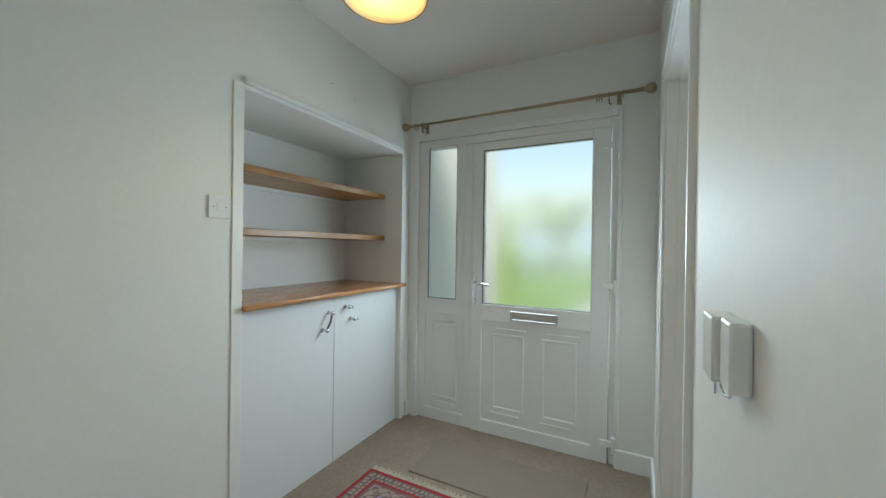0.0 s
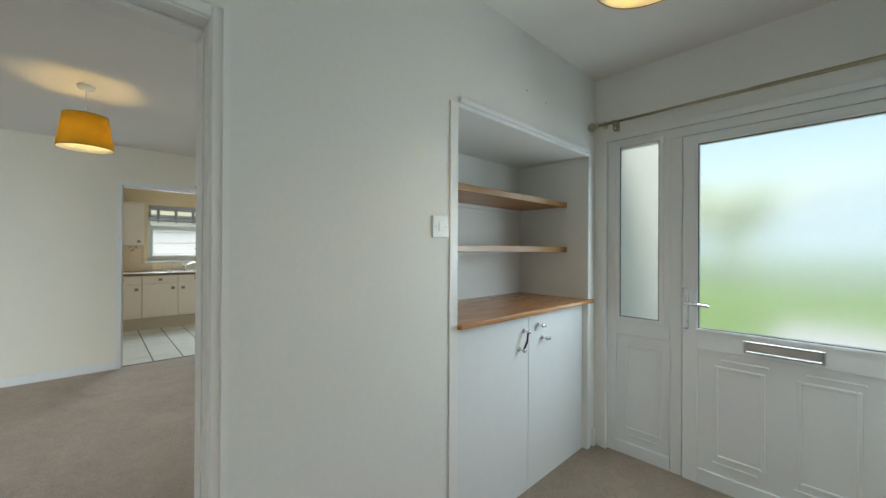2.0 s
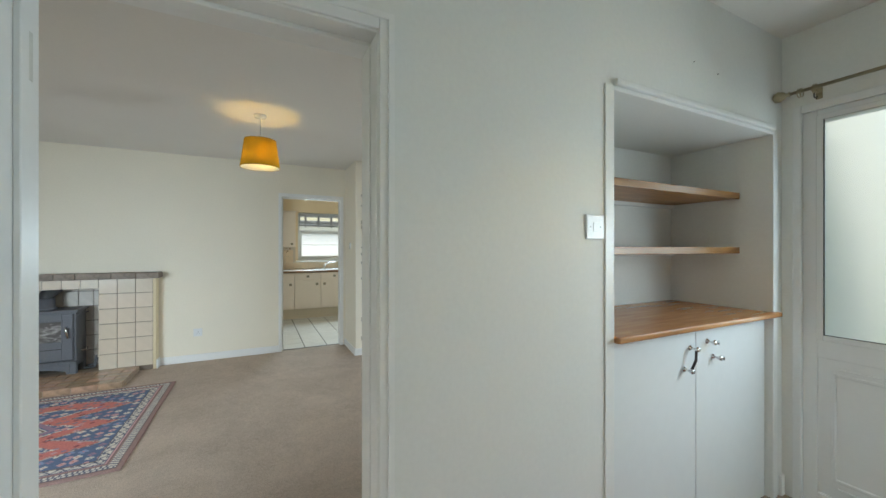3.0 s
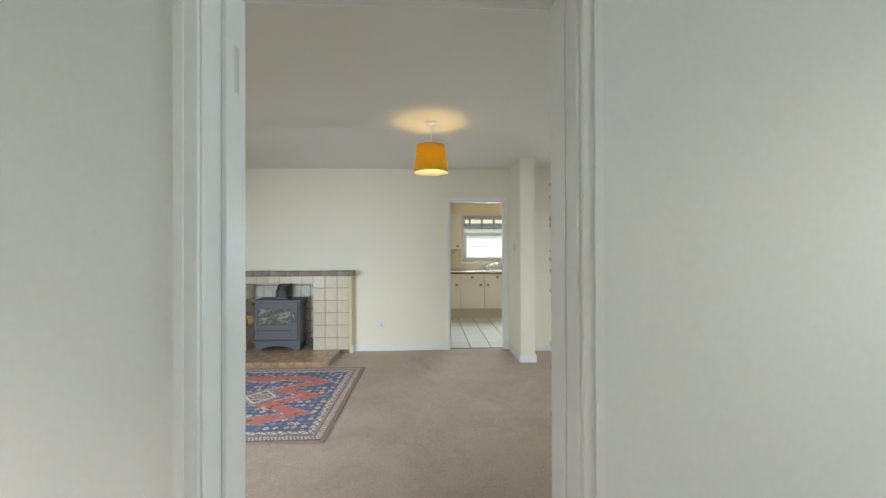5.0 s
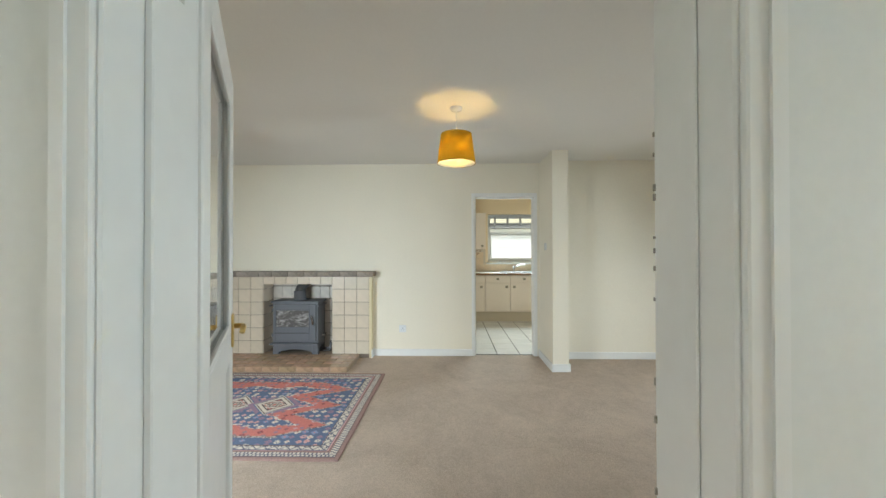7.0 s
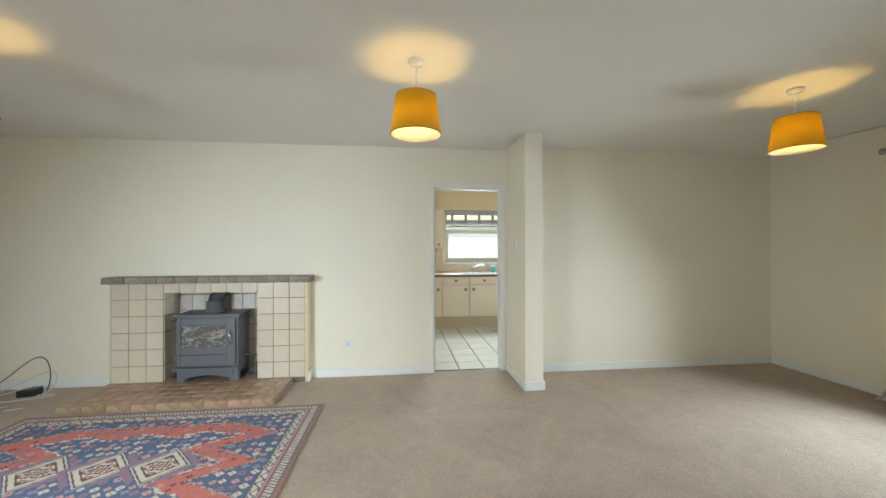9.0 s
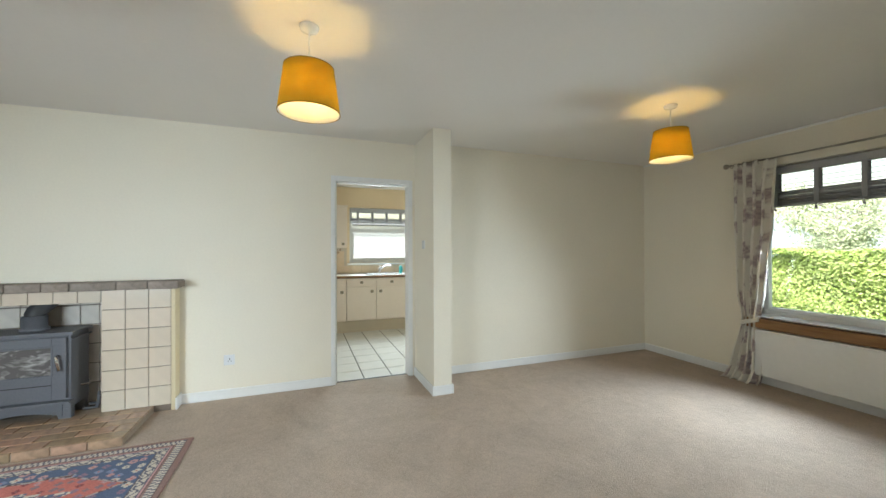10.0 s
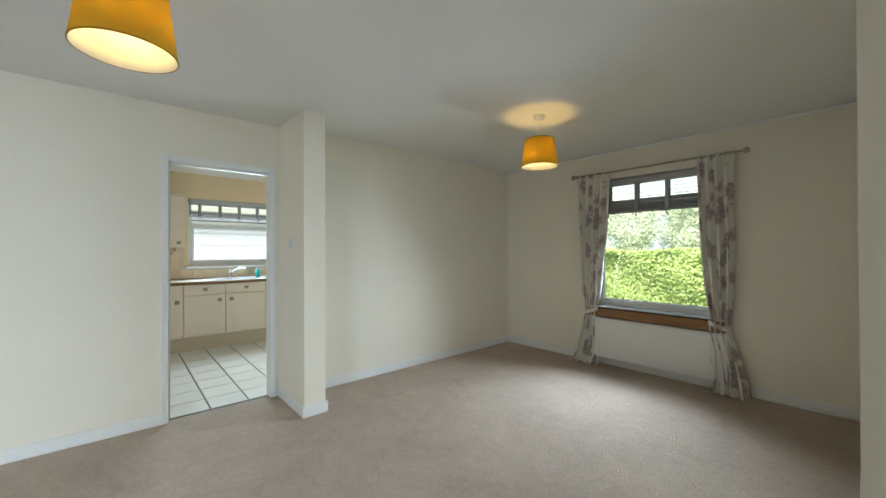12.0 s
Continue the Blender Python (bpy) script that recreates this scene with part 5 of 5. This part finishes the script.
part("lever", tube([(0, 0, 0.095), (0.03, 0.01, 0.125)], 0.009, 10), CHROME, tap, smooth=True)
soap = thing("soap_bottle", (-8.24, 1.42, 0.912), "clear turquoise soap pump bottle beside the sink", "bottle")
TURQ = material("turquoise_soap", (0.05, 0.38, 0.36), 0.15)
part("bottle", lathe([(0.03, 0), (0.034, 0.01), (0.034, 0.09), (0.022, 0.115), (0.013, 0.12), (0.013, 0.13)], 20), TURQ, soap, smooth=True)
part("pump", tube([(0, 0, 0.13), (0, 0, 0.165), (0.035, 0, 0.165)], 0.007, 8), UPVC, soap, "white pump")
unit = thing("wall_unit", (KX, -0.28, 1.355), "cream kitchen wall unit with a pewter knob", "kitchen unit")
part("carcass", boxes((0, 0.30, 0, 0.77, 0, 0.68)), CREAM_UNIT, unit)
for y0, y1, ky in ((0.0, 0.385, 0.05), (0.385, 0.77, 0.70)):
    d = part("door", boxes((0.302, 0.32, y0 + 0.003, y1 - 0.003, 0.003, 0.677), bevel=0.002, seg=1), CREAM_UNIT, unit)
    part("knob", boxes((0.32, 0.342, ky - 0.022, ky + 0.022, 0.04, 0.08), bevel=0.006), PEWTER, d, "square pewter knob")
part("cornice", boxes((0, 0.34, -0.01, 0.78, 0.681, 0.70), bevel=0.004), CREAM_UNIT, unit)
SPLASH = by_piece(material("peach_wall_tile", (0.72, 0.55, 0.38), 0.2, var=0.05, scale=15), 0.05)
splash = structure("splashback", boxes((KX + 0.001, KX + 0.006, -0.55, 2.4, 0.905, VZ0 - 0.04), (KX + 0.001, KX + 0.006, -0.55, VY0 - 0.05, VZ0 - 0.04, 1.354)), material("pale_wall_grout", (0.6, 0.5, 0.4), 0.8), "peach tiled splashback", "wall tiles")
for i in range(20):
    for j in range(3):
        y, z = -0.48 + 0.146 * i, 0.976 + 0.128 * j
        if j < 1 or y < VY0 - 0.08:
            piece("tile", (0.008, 0.142, 0.124), SPLASH, splash, (KX + 0.009, y, z), 0.0015)
MOTIF = material("brown_floral_motif", (0.34, 0.20, 0.13), 0.4)
rng = random.Random(2)
motif = bmesh.new()
for k in range(14):
    y, z = 0.36 + rng.uniform(-0.05, 0.05), 1.29 + rng.uniform(-0.05, 0.05)
    bmesh.ops.create_circle(motif, cap_ends=True, segments=7, radius=rng.uniform(0.006, 0.014), matrix=pose(KX + 0.0138, y, z, 0, 90, 0))
part("painted_motif", motif, MOTIF, splash, "brown painted flower sprig")
frame_window("window_2", (KX - 0.12, VY0, VZ0), 90, VY1 - VY0, VZ1 - VZ0 - 0.02, "white kitchen window over the sink", 0.57)
tagged(part("window_board", boxes((KX - 0.11, KX + 0.05, VY0 - 0.04, VY1 + 0.04, VZ0 - 0.035, VZ0 - 0.002), bevel=0.004), GLOSS), "white painted kitchen window board", "window sill")
venetian((KX - 0.06, VY0 + 0.02, VZ1 - 0.005), 90, VY1 - VY0 - 0.04, 0.10, 3, 7, 6, "grey slatted blind partly raised in the kitchen window")

# Unseen window added round the living room's east fill lamp.
frame_window("added_window_east", (LE + 0.1, -1.96, 0.71), -90, 1.33, 1.28, "unseen white plastic window added in the living room side wall")
# Unseen window added in front of the hall-end fill.
frame_window("added_window_hall", (-0.1, -1.8, 0.91), 180, 1.0, 1.08, "unseen white plastic window added at the end of the hall")

# ---- side room ----
frame_window("window_3", (0.5, 2.98, 1.09), 0, 1.0, 0.94, "white window in the side room")
blind = thing("roller_blind", (0.52, 2.94, 2.03), "beige roller blind half drawn over the side room window", "blind")
part("roller", tube([(0, 0, 0), (0.96, 0, 0)], 0.02, 14), UPVC, blind, smooth=True)
part("sheet", boxes((0.01, 0.95, 0.016, 0.018, -0.70, 0.0)), material("beige_blind_fabric", (0.52, 0.42, 0.30), 0.85, var=0.05), blind)
part("bottom_bar", boxes((0.01, 0.95, 0.012, 0.022, -0.715, -0.70), bevel=0.002, seg=1), UPVC, blind)
washer = thing("white_appliance", (0.36, 2.25, 0), "white enamel appliance with a dark control knob", "appliance")
part("casing", boxes((0, 0.5, 0, 0.6, 0, 0.64), bevel=0.008), UPVC, washer)
part("knob", moved(lathe([(0.03, 0), (0.03, 0.012), (0.024, 0.022)], 20), pose(0.07, -0.001, 0.56, 90, 0, 0)), material("grey_knob", (0.16, 0.17, 0.16), 0.4), washer)
ledge = thing("wall_shelf", (0.34, 2.78, 1.0), "white shelf below the side room window", "shelf")
part("board", boxes((0, 1.6, 0, 0.115, 0, 0.02), bevel=0.003), UPVC, ledge)
part("tile_band", boxes((0, 1.6, 0.10, 0.117, -0.12, -0.001)), PLINTH, ledge)

# ---- outside ----
GRASS = material("lawn_grass", (0.17, 0.26, 0.075), 0.95, var=0.35, scale=30, broad=0.6, bump=0.8, bump_scale=90, depth=0.03)
bm = bmesh.new()
bmesh.ops.create_grid(bm, x_segments=24, y_segments=24, size=400)
structure("ground", moved(bm, Matrix.Translation((0, 0, -0.32))), GRASS, "mown green lawn round the house", "ground")
PATHM = material("pale_concrete", (0.36, 0.35, 0.33), 0.9, var=0.15, scale=40, bump=0.4, bump_scale=60)
# Unseen slab, added so the outbuilding gets neutral bounce instead of lawn green.
structure("pavement_bounce_slab", boxes((-12.6, KX - 0.25, -8, 12, -0.36, -0.25)), PATHM, "unseen pale slab added to keep green bounce off the outbuilding", "pavement")
structure("pavement", boxes((-1.3, 0.6, 2.5, 4.0, -0.34, -0.06), (-1.1, 0.5, 4.0, 11, -0.34, -0.28)), PATHM, "pale concrete doorstep outside the front door", "pavement")
# Made-up road: a grey band that tempers the lawn's green through frosted glass.
structure("road", boxes((-60, 60, 26, 40, -0.34, -0.31)), material("grey_distance_band", (0.20, 0.215, 0.23), 0.9, var=0.12, scale=3), "pale grey band added beyond the lawn as far distance", "road")
LEAF = material("hedge_leaf", (0.14, 0.27, 0.04), 0.5)
nt = LEAF.node_tree
g = nt.nodes.new("ShaderNodeNewGeometry")
rp = nt.nodes.new("ShaderNodeValToRGB")
rp.color_ramp.elements[0].color, rp.color_ramp.elements[1].color = (0.27, 0.40, 0.07, 1), (0.52, 0.64, 0.24, 1)
nt.links.new(g.outputs["Random Per Island"], rp.inputs[0])
nt.links.new(rp.outputs[0], bsdf(LEAF).inputs["Base Color"])


def leaves(name, count, place, size, mat, seed, label, category, kind="stuff"):
    """Many small folded leaves; place(rng) gives a point and an outward direction."""
    rg = random.Random(seed)
    verts, faces = [], []
    for _ in range(count):
        p, out = place(rg)
        d = (Vector(out) + Vector((rg.gauss(0, 0.6), rg.gauss(0, 0.6), rg.gauss(0, 0.6)))).normalized()
        q = d.to_track_quat("Z", "Y") @ Euler((0, 0, rg.uniform(0, 6.28))).to_quaternion()
        s = size * rg.uniform(0.6, 1.3)
        b = len(verts)
        for v in ((0, -1, 0), (0.5, 0, 0.16), (0, 1.1, 0.02), (-0.5, 0, 0.16)):
            verts.append(Vector(p) + q @ (Vector(v) * s))
        faces += [(b, b + 1, b + 2), (b, b + 2, b + 3)]
    me = bpy.data.meshes.new(name)
    me.from_pydata([tuple(v) for v in verts], [], faces)
    me.materials.append(mat)
    return tagged(new(name, me), label, category, "", kind)


HX0, HXE, HYF, HYB, HTOP = -11.0, -2.2, 7.2, 8.1, 1.27


def hedge_place(rg):
    x = rg.uniform(HX0, HXE)
    bulge = 0.10 * math.sin(x * 2.1) + 0.06 * math.sin(x * 5.3)
    if rg.random() < 0.78:
        z = rg.uniform(-0.3, HTOP)
        return (x, HYF + bulge + 0.05 * math.sin(z * 6 + x * 3) + rg.uniform(-0.03, 0.14), z), (0, -1, 0.45)
    return (x, rg.uniform(HYF, HYB), HTOP + 0.03 * math.sin(x * 4) + rg.uniform(-0.06, 0.03)), (0, -0.2, 1)


leaves("hedge", 120000, hedge_place, 0.028, LEAF, 21, "dense clipped bright green garden hedge", "hedge")
# Plain box behind the leaves; its darker green paints the shade between them.
tagged(part("hedge_core", boxes((HX0, HXE, HYF + 0.30, HYB, -0.32, HTOP - 0.10)), material("hedge_shade", (0.24, 0.35, 0.07), 0.9, var=0.4, scale=20)), "solid hedge core, darker green painted for inner shade", "hedge", "", "stuff")
BARK = material("grey_bark", (0.32, 0.30, 0.27), 0.9, var=0.3, scale=30, bump=0.8, bump_scale=30, depth=0.02)
# Leaf colour is lightened and greyed to paint in the haze over the trees.
SPRING = material("haze_paled_spring_leaf", (0.50, 0.56, 0.38), 0.6)


def tree(at, height, seed):
    ob = thing("tree", at, "broad tree behind the hedge, spring leaves paled for haze", "tree", "trees behind the hedge")
    rg = random.Random(seed)
    top = Vector((rg.uniform(-0.4, 0.4), rg.uniform(-0.4, 0.4), height * 0.7))
    bm = bmesh.new()

    def limb(p0, p1, r0, r1, n=8):
        ring0, ring1 = [], []
        q = (p1 - p0).to_track_quat("Z", "Y")
        for k in range(n):
            o = Vector((math.cos(2 * math.pi * k / n), math.sin(2 * math.pi * k / n), 0))
            ring0.append(bm.verts.new(p0 + q @ (o * r0)))
            ring1.append(bm.verts.new(p1 + q @ (o * r1)))
        for k in range(n):
            bm.faces.new((ring0[k], ring0[(k + 1) % n], ring1[(k + 1) % n], ring1[k]))

    limb(Vector((0, 0, 0)), top * 0.45, height * 0.035, height * 0.026)
    limb(top * 0.45, top, height * 0.026, height * 0.008)
    tips = []
    for k in range(22):
        s = top * rg.uniform(0.3, 0.95)
        a = rg.uniform(0, 6.28)
        e = s + Vector((math.cos(a), math.sin(a), rg.uniform(0.3, 0.9))) * height * rg.uniform(0.16, 0.34)
        limb(s, e, height * 0.011, height * 0.003, 6)
        tips.append((s, e))
    part("trunk", bm, BARK, ob)

    def spot(r2):
        s, e = tips[r2.randrange(len(tips))]
        c = s.lerp(e, r2.uniform(0.45, 1.1))
        o = Vector((r2.gauss(0, 1), r2.gauss(0, 1), r2.gauss(0, 0.8))) * height * 0.055
        return c + o, o + Vector((0, 0, 0.3))

    cr = leaves("crown", 8000, spot, height * 0.013, SPRING, seed + 50, "pale green crown", "tree")
    for key in ("category", "kind"):
        del cr[key]
    cr.parent = ob
    return ob


for x, y, h, sd in ((-13, 26, 6.0, 1), (-8.5, 23, 5.2, 2), (-4.5, 27, 6.4, 3), (-17, 24, 5.6, 4), (-22, 30, 6.5, 5), (-11, 33, 7, 7), (-6.2, 18, 4.0, 8), (-9.8, 19, 4.2, 9), (-14.5, 20, 4.6, 10), (-19, 22, 5, 12)):
    tree((x, y, -0.32), h, sd)
# Distance haze is put into the wooded hill's blue-grey base colour.
HILL = material("haze_tinted_hill", (0.24, 0.295, 0.31), 1.0, var=0.12, scale=0.9, broad=0.12)
bm = bmesh.new()
prev = None
for i in range(121):
    x = -200 + 3.4 * i
    hgt = 11 + 2.5 * math.sin(x * 0.03) + 1.4 * math.sin(x * 0.11 + 1) + 0.5 * math.sin(x * 0.7)
    cur = (bm.verts.new((x, 95, -0.4)), bm.verts.new((x, 110, hgt)), bm.verts.new((x, 150, hgt * 1.5)))
    if prev:
        for k in range(2):
            bm.faces.new((prev[k], cur[k], cur[k + 1], prev[k + 1]))
    prev = cur
structure("backdrop_hill", bm, HILL, "distant wooded hillside with haze put into its colour", "hill")
CLAD = by_piece(material("white_cladding_board", (0.78, 0.80, 0.79), 0.5, var=0.05, scale=12), 0.04)
shed = thing("outbuilding", (-12.6, -3.0, -0.32), "white boarded outbuilding seen through the kitchen window", "building")
part("wall", boxes((-3.0, -0.02, 0, 12, 0, 2.35)), CLAD, shed)
for i in range(8):
    piece("board", (0.024, 12.0, 0.28), CLAD, shed, (-0.006, 6.0, 0.16 + 0.292 * i), 0.006)
bm = bmesh.new()
box(bm, -3.2, 0.25, -0.3, 12.3, 2.36, 2.5)
part("roof", bm, material("grey_roof_sheet", (0.30, 0.32, 0.33), 0.6, var=0.2), shed, "grey flat roof")

# ---- kitchen floor tiles ----
first = LW - 0.062 - 0.29
nx, ny = int((first - KX) / KITCHEN_TILE) + 2, int(3.9 / KITCHEN_TILE) + 1
for i in range(nx):
    for j in range(ny):
        x1 = LW - 0.062 if i == 0 else first - (i - 1) * KITCHEN_TILE
        x0, y = first - i * KITCHEN_TILE, 0.40 - 4 * KITCHEN_TILE + (j + 0.5) * KITCHEN_TILE
        if x0 > -8.35 and y < 2.75:
            piece("tile", (x1 - x0 - 0.012, KITCHEN_TILE - 0.012, 0.009), KT, kf, ((x0 + x1) / 2, y, -0.0055), 0.002)
